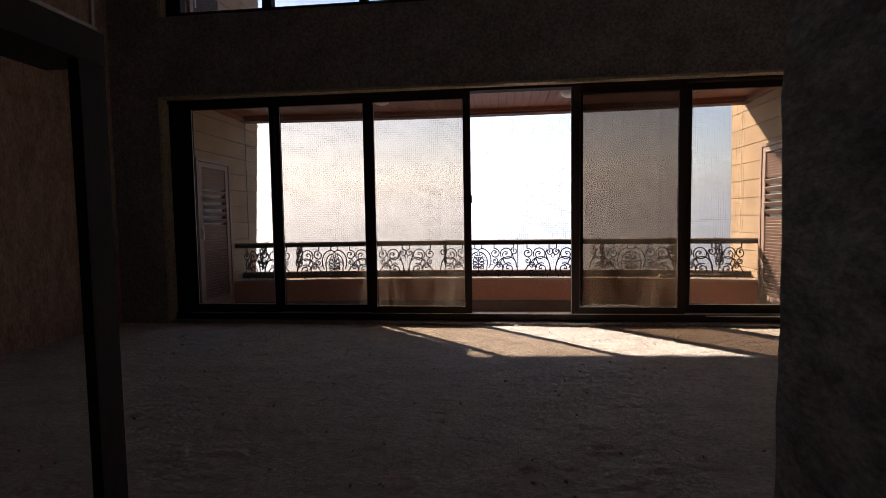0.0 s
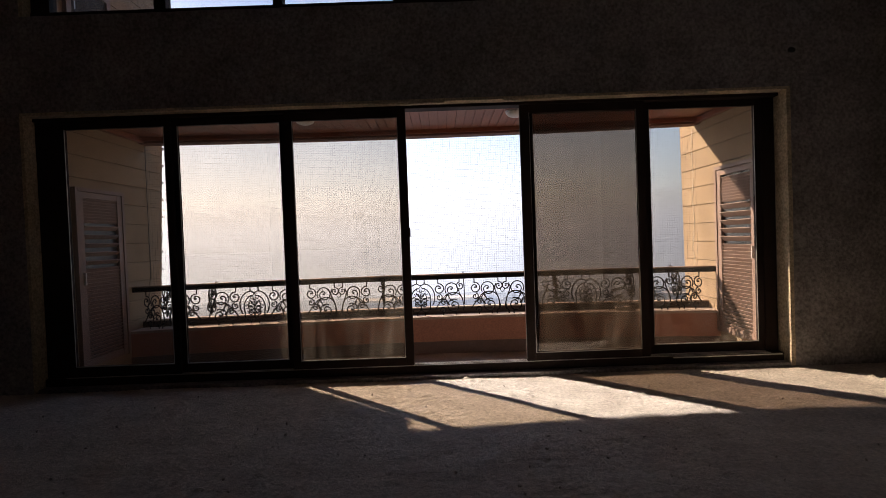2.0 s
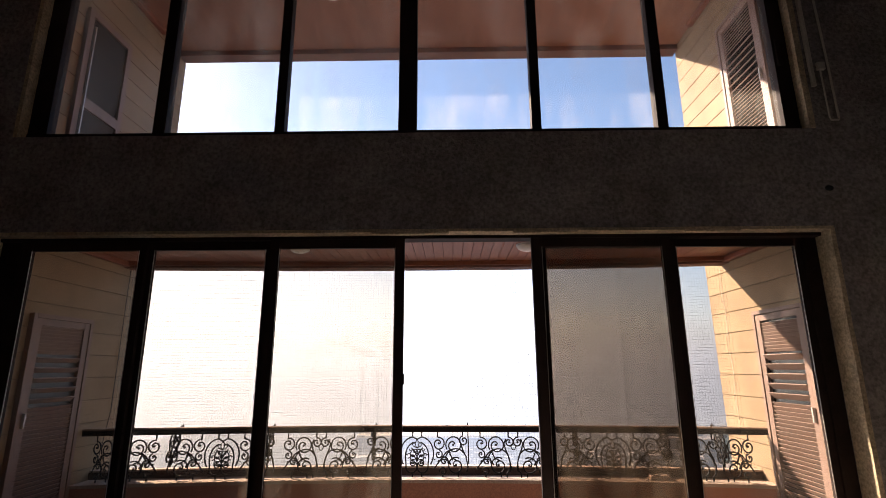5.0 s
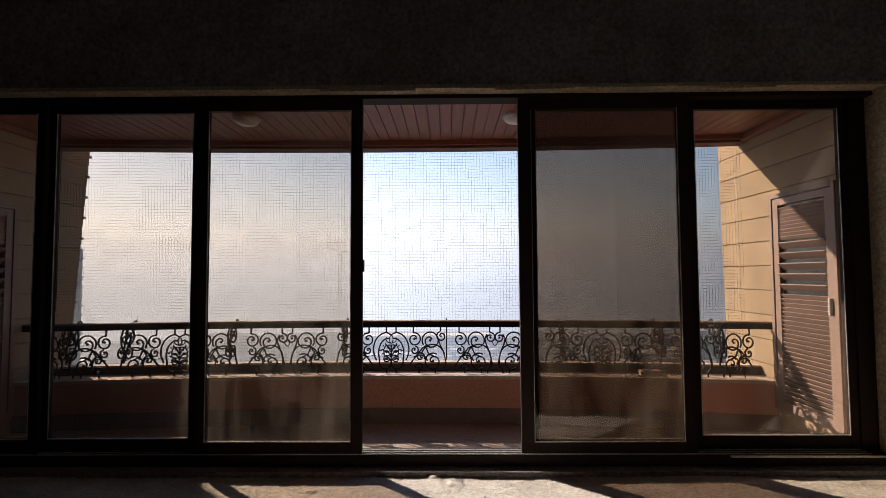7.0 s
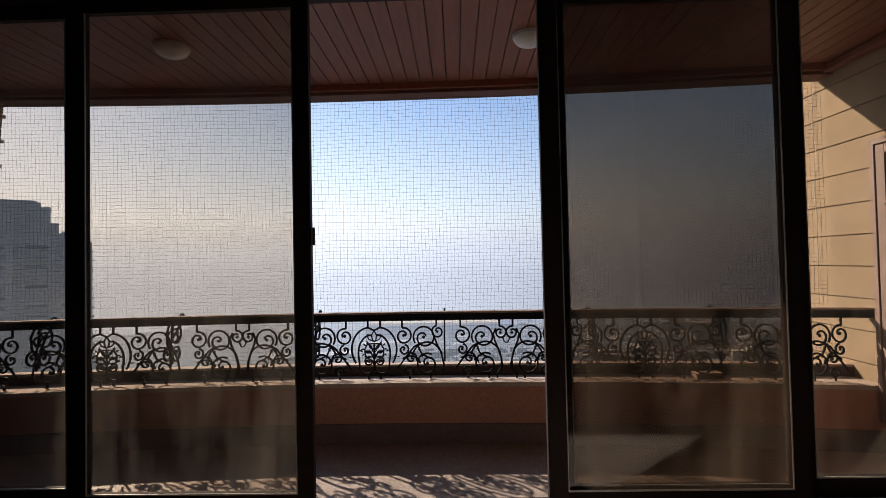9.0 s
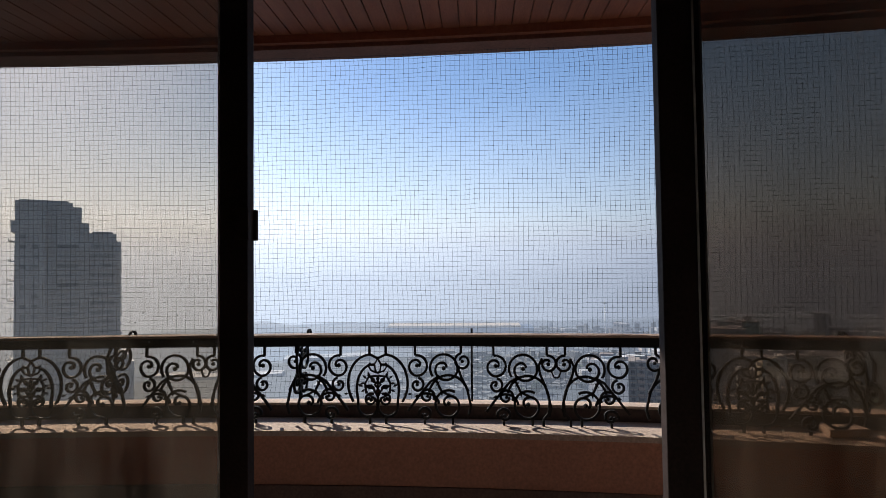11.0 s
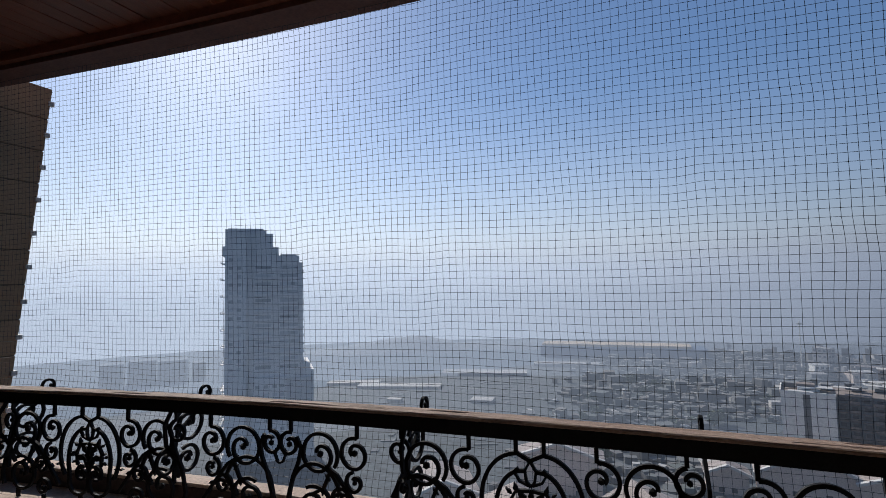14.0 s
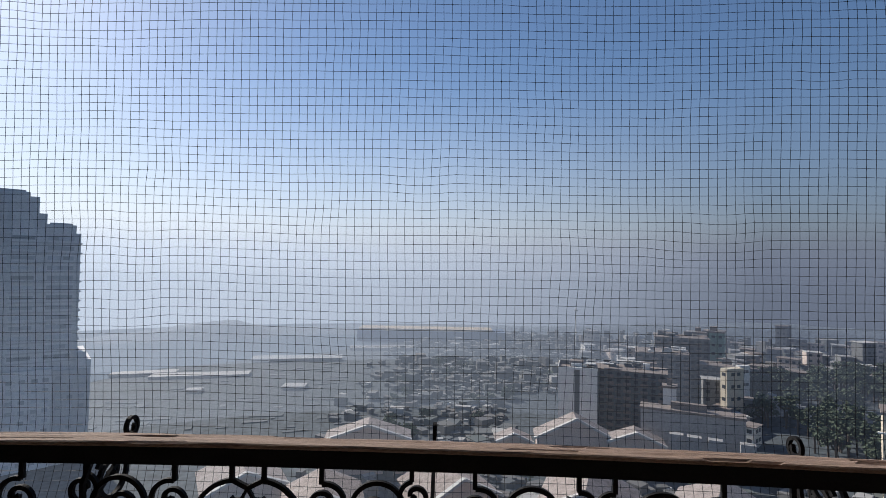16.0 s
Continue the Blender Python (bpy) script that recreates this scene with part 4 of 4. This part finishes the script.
# haze over the city painted as glowing sheets that fade out above the horizon; brighter towards the sun, like the sky
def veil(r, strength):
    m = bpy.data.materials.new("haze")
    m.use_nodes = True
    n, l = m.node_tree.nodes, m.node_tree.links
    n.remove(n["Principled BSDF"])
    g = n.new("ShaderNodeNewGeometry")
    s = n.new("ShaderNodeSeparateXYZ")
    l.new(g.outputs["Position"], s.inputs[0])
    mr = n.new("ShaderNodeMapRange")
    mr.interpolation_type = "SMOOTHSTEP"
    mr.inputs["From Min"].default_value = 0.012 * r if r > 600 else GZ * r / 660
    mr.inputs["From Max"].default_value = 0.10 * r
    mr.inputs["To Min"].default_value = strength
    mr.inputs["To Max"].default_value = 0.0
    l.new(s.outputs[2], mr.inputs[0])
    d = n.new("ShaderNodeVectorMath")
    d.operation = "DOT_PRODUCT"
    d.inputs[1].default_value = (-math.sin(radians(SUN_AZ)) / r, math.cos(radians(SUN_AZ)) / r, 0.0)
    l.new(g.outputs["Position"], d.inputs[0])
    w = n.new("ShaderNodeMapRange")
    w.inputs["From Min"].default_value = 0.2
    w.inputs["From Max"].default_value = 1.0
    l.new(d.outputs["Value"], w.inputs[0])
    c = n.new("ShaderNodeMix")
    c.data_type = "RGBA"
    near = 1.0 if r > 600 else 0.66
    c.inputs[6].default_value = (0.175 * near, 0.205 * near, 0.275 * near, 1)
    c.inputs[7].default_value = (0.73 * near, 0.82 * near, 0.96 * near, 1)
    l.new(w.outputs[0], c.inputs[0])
    # no lamp: the sheet itself glows in the haze colour
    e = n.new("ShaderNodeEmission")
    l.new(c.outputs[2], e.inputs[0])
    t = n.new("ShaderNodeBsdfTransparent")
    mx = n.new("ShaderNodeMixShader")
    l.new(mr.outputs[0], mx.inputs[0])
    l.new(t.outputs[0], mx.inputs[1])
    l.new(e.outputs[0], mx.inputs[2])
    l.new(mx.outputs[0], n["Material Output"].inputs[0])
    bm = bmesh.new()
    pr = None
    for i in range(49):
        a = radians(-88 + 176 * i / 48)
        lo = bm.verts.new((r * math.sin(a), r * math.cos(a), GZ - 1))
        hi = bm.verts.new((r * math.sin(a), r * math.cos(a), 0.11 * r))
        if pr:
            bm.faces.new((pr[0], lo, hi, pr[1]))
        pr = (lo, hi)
    ob = obj("backdrop_haze_glow", bm, m)
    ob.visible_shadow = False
    return tagged(ob, "glowing see-through sheet painted as haze over the city", "haze", kind="structure")


for r, strength in zip((165, 275, 420, 680), HAZE_GLOW):
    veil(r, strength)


# ---- buildings ----
def mesh_of(name, bm, mat):
    me = bpy.data.meshes.new(name)
    bm.to_mesh(me)
    bm.free()
    me.materials.append(mat)
    return me


WIN = mesh_of("window", box(-0.9, 0.9, -0.12, 0.1, -0.75, 0.75), WINDOWM)
WINPALE = mesh_of("window", box(-0.9, 0.9, -0.06, 0.1, -0.7, 0.7), PALEWIN)
SLAB = mesh_of("balcony", boxes([(-1.6, 1.6, -2.0, 0, -0.15, 0.15), (-1.6, 1.6, -2.0, -1.9, 0.15, 1.0)]), TOWERM)
SLABG = mesh_of("balcony", boxes([(-1.9, 1.9, -1.2, 0, -0.15, 0.15), (-1.9, 1.9, -1.2, -1.1, 0.15, 0.95)]), ROOFM)


def tower():
    th = thing("apartment_tower", "tall grey concrete apartment tower with stepped top", "building", (-160.7, 191.5, GZ - 2.4))
    th.rotation_euler = (0, 0, radians(40))
    floor = 3.72
    # west wing, recess, east wing, each step of the top
    for x0, x1, y0, top in ((-18.4, -9.6, -9.0, 104.5), (-9.6, -6.2, -7.2, 104.2), (-6.2, -1.2, -8.6, 104.3), (-1.2, 1.65, -8.6, 102.7), (1.65, 4.1, -8.6, 96.6), (4.1, 13.1, -9.2, 92.7), (13.1, 14.7, -8.4, 89.6)):
        part("shaft", box(x0, x1, y0, 9, 0, top), TOWERM, th)
    part("podium", box(14.7, 17.8, -9.6, 8, 0, 43.8), TOWERM, th)
    part("podium", box(17.8, 19.4, -9.6, 8, 0, 40.8), TOWERM, th)
    part("podium", box(-7.2, 7.4, -11.4, -9.2, 0, 38.5), TOWERM, th)
    part("podium", box(7.4, 19.0, -10.6, -9.6, 0, 37.5), BANDM, th)
    part("roof", boxes([(-17.4, -2.5, -6.8, 8, 104.1, 105.1), (5, 12, -8, 8, 92.6, 93.4)]), BANDM, th)
    part("crown", box(-19.6, -18.4, -9, 6, 92.6, 96.8), TOWERM, th, "deep cornice below the top storey")
    for k in range(11, 25):
        z = k * floor
        if z < 88:
            # long windows of the east wing between projecting slabs
            part("window_band", box(-5.8, 0.8, -8.68, -8.6, z + 1.1, z + 2.5), PALEWIN, th)
            part("window_band", box(4.6, 12.6, -9.28, -9.2, z + 1.0, z + 2.6), PALEWIN, th)
            part("floor_band", box(-6.2, 14.75, -9.5, -9.2, z - 0.2, z + 0.25), BANDM, th)
            part("sill", box(14.7, 15.4, -8.0, 2, z, z + 0.35), TOWERM, th)
            for x in (6.8, 10.2):
                if k % 3 != 1:
                    share("window", WINPALE, th, pose(x, -9.3, z + 1.8))
        if z < 92 and k % 2 == 0:
            share("balcony", SLAB, th, pose(-18.4, 3, z, 0, 0, -90))
            share("balcony", SLAB, th, pose(-18.4, -5, z, 0, 0, -90))
        for x in (-16, -12.6):
            share("window", WINPALE, th, pose(x, -9.0, z + 1.6))
    for k in range(1, 10):
        z = k * floor
        for x in (-4.8, -1.2, 2.4, 5.6):
            share("window", WINPALE, th, pose(x, -11.4, z + 1.2))
        for x in (9.4, 13.0, 16.6):
            share("window", WINPALE, th, pose(x, -10.6, z + 1.2))
        for y in (-6, -2, 2, 6):
            share("balcony", SLAB, th, pose(-18.4, y, z, 0, 0, -90))


tower()


def block(name, label, x, y, w, d, h, yaw, mat, floors=0, cols=0, balconies=False, roof=True):
    th = thing(name, label, "building", (x, y, GZ))
    th.rotation_euler = (0, 0, radians(yaw))
    part("wall", box(-w / 2, w / 2, 0, d, 0, h), mat, th)
    if roof:
        part("roof", boxes([(-w / 2 - 0.4, w / 2 + 0.4, -0.4, d + 0.4, h, h + 0.9), (-w * 0.2, w * 0.15, d * 0.3, d * 0.6, h + 0.9, h + 3.4)]), ROOFM, th)
    for f in range(floors):
        z = h * (f + 0.55) / floors
        for c in range(cols):
            xx = -w / 2 + w * (c + 0.5) / cols
            share("window", WIN, th, pose(xx, 0, z))
            if balconies and c % 2 == 0:
                share("balcony", SLABG, th, pose(xx, 0, z - 1.2))
        if floors > 3:
            share("window", WIN, th, pose(w / 2, d * 0.35, z, 0, 0, 90))
            share("window", WIN, th, pose(w / 2, d * 0.7, z, 0, 0, 90))
    return th


def hill(x, y):
    """Height of the built-up slope to the east above the plain."""
    a = math.degrees(math.atan2(x, y))
    r = math.hypot(x, y)
    f = min(max((a - 18) / 20, 0), 1) * min(max((r - 150) / 130, 0), 1) * min(max((640 - r) / 160, 0), 1)
    return 15 * f * f * (3 - 2 * f)


def slope():
    bm = bmesh.new()
    grid = []
    for i in range(46):
        a = radians(16 + 62 * i / 45)
        row = []
        for j in range(40):
            r = 150 + 490 * j / 39
            x, y = r * math.sin(a), r * math.cos(a)
            row.append(bm.verts.new((x, y, GZ - 0.4 + hill(x, y) + noise.noise(Vector((x, y, 0)) * 0.03) * min(1.0, hill(x, y)) * 1.5)))
        grid.append(row)
    for p, q in zip(grid, grid[1:]):
        for j in range(39):
            bm.faces.new((p[j], p[j + 1], q[j + 1], q[j]))
    bmesh.ops.recalc_face_normals(bm, faces=bm.faces)
    return bm


tagged(obj("ground_slope", slope(), GROUND, smooth=True), "rising wooded and built-up slope in haze", "ground", kind="structure")

wb = block("apartment_block", "white fronted apartment block with a dark central recess", 58.6, 231, 17, 14, 31.0, -14, GREYM, 0, 0)
part("pylon", box(-8.5, -1.4, -1.2, 0, 0, 31.4), WHITEM, wb, "plain white wall strip")
part("pylon", box(0.9, 8.5, -1.2, 0, 0, 31.4), WHITEM, wb, "plain white wall strip")
part("roof_tank", boxes([(-3, 4, 3, 8, 31.9, 33.4)], 0.1), WHITEM, wb)
part("parapet", boxes([(-8.7, 8.7, -1.4, -1.0, 31.4, 32.4), (-8.7, -8.3, -1.0, 14, 31.9, 32.6)], 0.05), WHITEM, wb)
part("stair_head", boxes([(4.5, 7.5, 8, 13, 31.9, 34.2), (-8, -4, 9, 13, 31.9, 33.6)], 0.1), GREYM, wb)
part("roof_sheet", boxes([(-6, 2, -0.6, 2.4, 32.0, 32.2), (3, 8, 2, 7, 33.5, 33.7)]), RIDGE, wb, "pale sheet on the roof")


def stepped_block(label, x, y, w, d, h, yaw, mat, floors, cols, seed):
    """A worn block with jutting balconies, stair bulkheads, tanks and lean-to sheets on its roof."""
    rg = random.Random(seed)
    th = block("apartment_block", label, x, y, w, d, h, yaw, mat, floors, cols, True, roof=False)
    part("roof", box(-w / 2 - 0.5, w / 2 + 0.5, -0.5, d + 0.5, h, h + 0.35), ROOFM, th)
    for _ in range(5):
        u, v = rg.uniform(-w / 2 + 1, w / 2 - 3), rg.uniform(0, d - 3)
        part("roof_hut", box(u, u + rg.uniform(2, 5), v, v + rg.uniform(2, 4), h + 0.35, h + rg.uniform(1.4, 3.2)), rg.choice((GREYM, WHITEM, GREYM)), th)
    for _ in range(4):
        u, v = rg.uniform(-w / 2, w / 2 - 5), rg.uniform(-0.4, d - 3)
        q = rg.uniform(2.4, 3.4)
        part("roof_sheet", box(u, u + rg.uniform(4, 8), v, v + 3, h + q, h + q + 0.15), rg.choice((SHEDM, RIDGE, ROOFM)), th)
    for c in range(cols + 1):
        u = -w / 2 + w * c / cols
        part("pier", box(u - 0.25, u + 0.25, -1.0 - 0.4 * (c % 2), 0, 0, h - rg.uniform(0, 1.5)), mat, th)
    for f in range(1, floors):
        part("floor_band", box(-w / 2, w / 2, -0.5, 0, h * f / floors - 0.2, h * f / floors + 0.2), ROOFM, th)
    return th


stepped_block("weathered grey apartment block with stacked balconies", 84, 240, 34, 16, 29, -22, GREYM, 9, 9, 3)
stepped_block("grey apartment block with roof sheds", 112, 268, 26, 18, 33, -20, GREYM, 9, 7, 4)
stepped_block("grey apartment block with a flat roof", 132, 290, 28, 18, 38.5, -20, GREYM, 10, 8, 5)
stepped_block("dim apartment block in the crowded city", 140, 262, 20, 14, 28, -26, GREYM, 8, 5, 6)
block("narrow_building", "narrow cream building catching the sun", 124, 231, 3.4, 10, 33, -70, CREAM, 6, 1, roof=False)
block("narrow_building", "narrow white building catching the sun", 131, 238, 2.4, 6, 29, -72, WHITEM, 5, 1, roof=False)
block("narrow_building", "narrow white building catching the sun", 141, 250, 2.6, 6, 31, -72, WHITEM, 5, 1, roof=False)
block("scaffolded_building", "building wrapped in pale green sheeting", 158, 306, 11, 9, 40, -34, GREENM, 8, 3)
part("unwrapped_corner", box(-5.7, -1.5, -0.4, 0, 22, 40.5), CREAM, block("scaffolded_building", "bare concrete building with torn sheeting", 150, 308, 9, 8, 39, -30, WHITEM, 8, 2), "sunlit bare wall")
block("long_building", "long low grey building with a flat roof", 93, 196, 36, 7, 22, -25, SHEDM)
block("small_house", "small white hut with a dark doorway", 90, 208, 5, 5, 29, -23, WHITEM, 1, 1)
for x, y, yaw in ((83, 186, -23), (88, 183, -23), (94, 180, -24), (103, 176, -26)):
    block("shed", "flat pale roofed shed beside the long wall", x, y, 4.6, 3.2, 17.5, yaw, SHEDM, roof=False)
cb = block("corner_building", "cream building corner beyond the trees", 138.5, 152, 16, 12, 34, -38, CREAM, 6, 4)
part("balcony_roof", box(-9.2, 8, -1.4, 0, 28.5, 28.9), WHITEM, cb, "white projecting slab")
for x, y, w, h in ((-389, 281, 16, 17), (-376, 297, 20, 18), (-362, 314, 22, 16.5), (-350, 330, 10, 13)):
    block("waterside_block", "pale hazy building on the far waterfront", x, y, w, 14, h, 51, FARHAZED, 4, 5, roof=False)
ms = thing("mast", "thin pale mast above the far roofs", "mast", (120.3, 485, GZ))
part("pole", tube(bmesh.new(), [(0, 0, 0), (0, 0, 22), (0, 0, 40)], 0.45, 6), WHITEM, ms)
part("platform", box(-1.4, 1.4, -1.4, 1.4, 37, 38), GREYM, ms)
for x, y, w, d, h, yaw in ((-166, 336, 62, 12, 3.5, 14), (-205, 338, 40, 10, 4, 20), (-150, 297, 9, 6, 4, 10), (-120, 400, 70, 16, 5, 12), (-60, 460, 60, 14, 5, 8), (-95, 310, 14, 10, 4, 5)):
    block("shed", "long low pale roofed shed by the water", x, y, w, d, h * 0.5, yaw, SHEDM, roof=False)


def gable_house(x, y, hw, depth, eave, peak, yaw):
    th = thing("gabled_house", "pale house with a gabled roof and white edges", "house", (x, y, GZ), group="gabled houses")
    th.rotation_euler = (0, 0, radians(yaw))
    e, p = eave - GZ, peak - GZ
    bm = bmesh.new()
    prof = [(-hw, 0), (hw, 0), (hw, e), (0, p - 0.4), (-hw, e)]
    a = [bm.verts.new((u, 0, v)) for u, v in prof]
    b = [bm.verts.new((u, depth, v)) for u, v in prof]
    bm.faces.new(a)
    bm.faces.new(b[::-1])
    for k in range(5):
        bm.faces.new((a[k], b[k], b[(k + 1) % 5], a[(k + 1) % 5]))
    bmesh.ops.recalc_face_normals(bm, faces=bm.faces)
    part("wall", bm, CITYHOUSE, th)
    for s in (-1, 1):
        bm = bmesh.new()
        q = [(s * (hw + 1.0), e - 0.6 * (p - e) / hw), (0, p), (0, p - 0.35), (s * (hw + 1.0), e - 0.35 - 0.6 * (p - e) / hw)]
        lo = [bm.verts.new((u, -1.0, v)) for u, v in q]
        hi = [bm.verts.new((u, depth + 1, v)) for u, v in q]
        bm.faces.new(lo)
        bm.faces.new(hi[::-1])
        for k in range(4):
            bm.faces.new((lo[k], hi[k], hi[(k + 1) % 4], lo[(k + 1) % 4]))
        bmesh.ops.recalc_face_normals(bm, faces=bm.faces)
        part("roof", bm, HOUSEROOF, th)
        part("roof_edge", sweep(bmesh.new(), [(s * (hw + 1.0), -1.1, e - 0.2 - 0.6 * (p - e) / hw), (0, -1.1, p + 0.15)], 0.8, 1.5, (0, 1, 0)), RIDGE, th, "white roof edge")
    for u in (-0.3, 0.3):
        share("window", WIN, th, pose(u * hw, 0, e - 6))


HOUSEROOF = material("weathered_roof", (0.40, 0.34, 0.31), 0.85, var=0.35, scale=0.5, grain=3.0, bump=0, second=(0.22, 0.18, 0.16))
CITYHOUSE = material("pale_pink_render", (0.62, 0.52, 0.46), 0.9, var=0.2, scale=0.2, grain=2.0, bump=0)
for v in ((50.2, 199, 15, 9, -63.8, -56.4, -6), (71, 192.5, 9.5, 8, -62.8, -59.1, -14), (26.7, 203.5, 6.5, 7, -66.6, -64, 0), (-29, 187.8, 15, 9, -61.8, -57, 6),
          (5, 150, 12, 20, -66, -60, 25), (38, 140, 13, 22, -65, -59, -20), (-34, 143, 11, 18, -67, -62, 15), (72, 138, 12, 20, -66, -60.5, -35), (-62, 158, 12, 20, -68, -63, 30),
          (18, 118, 9, 16, -69, -64, 10), (-12, 122, 10, 16, -68, -63, -15), (58, 110, 10, 18, -68, -62, -30)):
    gable_house(*v)

rng = random.Random(23)
tones = (GREYM, GREYM, GREYM, GREYM, SHEDM, WHITEM, CITYHOUSE)
for _ in range(150):
    az, r = radians(rng.uniform(15, 47)), rng.uniform(238, 520)
    x, y = r * math.sin(az), r * math.cos(az)
    if az < radians(27) and r < 320 or az > radians(31) and r < 335:
        continue
    w, h = rng.uniform(6, 13), rng.uniform(6, 13) + (10 if rng.random() < 0.12 else 0)
    yaw = rng.choice((-50, -34, -20, 8))
    th = block("city_house", rng.choice(("hazy grey apartment house with dark windows", "weathered apartment house in the crowded city")), x, y, w, rng.uniform(7, 11), h + hill(x, y), yaw, rng.choice(tones), int((h + hill(x, y)) / 3.6), max(2, int(w / 3.0)), rng.random() < 0.3, roof=False)
    part("roof", box(-w / 2 - 0.6, w / 2 + 0.6, -0.6, 8, h + hill(x, y), h + hill(x, y) + 0.3), rng.choice((ROOFM, SHEDM, ROOFM, RIDGE)), th)

rng = random.Random(11)
bm = bmesh.new()
made = 0
while made < 4800:
    az, r = radians(rng.uniform(-30, 56)), 150 + 440 * rng.random() ** 0.8
    x, y = r * math.sin(az), r * math.cos(az)
    if x < -40 and y > 330 + 0.6 * (x + 200) and x < -60:
        continue
    if x < -35 - 30 * rng.random() ** 2 or x < 0 and rng.random() < 0.5:
        continue
    if (30 < x < 160 and 180 < y < 310) or (x > 165 and y < 300):
        continue
    s = 1.0 if rng.random() < 0.85 else 1.8
    w, d, h = rng.uniform(1.6, 5.0) * s, rng.uniform(1.6, 4.5) * s, rng.uniform(1.4, 4.2) * s
    if r < 330:
        h *= 0.6
    if r > 430 and az > 0.2 and rng.random() < 0.08:
        h = rng.uniform(7, 12)
    m = Matrix.Translation((x, y, GZ + hill(x, y) + h / 2)) @ Matrix.Rotation(rng.choice((-0.5, -0.2, 0.15, 0.6)) + rng.uniform(-0.1, 0.1), 4, "Z") @ Matrix.Diagonal((w, d, h, 1))
    bmesh.ops.create_cube(bm, size=1, matrix=m)
    made += 1
FLATM = islands("flat_waterfront_roofs", [(0.11, 0.125, 0.135), (0.095, 0.11, 0.12), (0.15, 0.155, 0.16), (0.10, 0.11, 0.125), (0.12, 0.13, 0.14), (0.085, 0.10, 0.105)])
flat = bmesh.new()
for _ in range(130):
    x = rng.uniform(-190, -30)
    y = rng.uniform(205, 520)
    if y > 330 + 0.62 * (x + 200) + 30:
        continue
    ln = rng.choice((2.5, 4, 6, 10, 18))
    m = Matrix.Translation((x, y, GZ + 0.25)) @ Matrix.Rotation(radians(rng.gauss(13, 5)), 4, "Z") @ Matrix.Diagonal((ln * rng.uniform(0.6, 1.4), rng.uniform(1.5, 5), rng.uniform(0.15, 0.4), 1))
    bmesh.ops.create_cube(flat, size=1, matrix=m)
tagged(obj("waterfront_yards", flat, FLATM), "low flat roofs and yards along the waterfront", "buildings", kind="stuff")
tagged(obj("city_blocks", bm, CITYM), "many small hazy buildings spread over the plain", "buildings", kind="stuff")

bm = bmesh.new()
for _ in range(34):
    x, y = rng.choice((rng.uniform(112, 165), rng.uniform(112, 165), rng.uniform(212, 236), rng.uniform(165, 420))), 704 + rng.uniform(-8, 8)
    h = rng.uniform(6, 15) if x < 165 or 210 < x < 238 else rng.uniform(3, 9)
    boxes([(x - rng.uniform(3, 9), x + rng.uniform(3, 9), y, y + 8, GZ, GZ + h)], 0, bm)
tagged(obj("far_skyline", bm, FARHAZED), "faint row of distant buildings in haze", "buildings", kind="stuff")


def leaf_clump(vs, fs, c, r, n, size, rg):
    for _ in range(n):
        d = Vector((rg.gauss(0, 1), rg.gauss(0, 1), rg.gauss(0, 0.8))).normalized() * r * rg.uniform(0.55, 1.05)
        p = c + d
        u = Vector((rg.gauss(0, 1), rg.gauss(0, 1), rg.gauss(0, 1))).normalized()
        v = u.orthogonal().normalized()
        k = len(vs)
        s = size * rg.uniform(0.6, 1.3)
        vs.extend([p - u * s, p + v * s * 0.7, p + u * s, p - v * s * 0.7])
        fs.append((k, k + 1, k + 2, k + 3))


vs, fs = [], []
tv, tf = bmesh.new(), None
for _ in range(700):
    if rng.random() < 0.62:
        x, y = rng.uniform(138, 300), rng.uniform(165, 300)
        up = hill(x, y) + rng.uniform(3, 7)
    else:
        az, r = radians(rng.uniform(-32, 50)), rng.uniform(105, 430)
        x, y = r * math.sin(az), r * math.cos(az)
        if x < -30 and y > 185:
            continue
        up = 1.2 + hill(x, y)
        if rng.random() < 0.45 or az < radians(-8):
            continue
    if 25 < x < 132 and 185 < y < 275:
        continue
    h = rng.uniform(3.0, 5.5)
    c = Vector((x, y, GZ + up + h * 0.5))
    for _ in range(4):
        leaf_clump(vs, fs, c + Vector((rng.uniform(-2.6, 2.6), rng.uniform(-2.6, 2.6), rng.uniform(-1.2, 1.8))), rng.uniform(1.6, 2.7), 34, 0.75, rng)
    tube(tv, [(x, y, GZ), (x + 0.2, y, GZ + up * 0.6), (x, y, GZ + up + 1)], 0.35, 5)
me = bpy.data.meshes.new("tree_crowns")
me.from_pydata([tuple(v) for v in vs], [], fs)
me.materials.append(LEAVES)
tagged(new("tree_crowns", me), "dark green tree crowns among the houses", "trees", kind="stuff")
tagged(obj("tree_trunks", tv, BARK), "brown trunks under the tree crowns", "trees", kind="stuff")
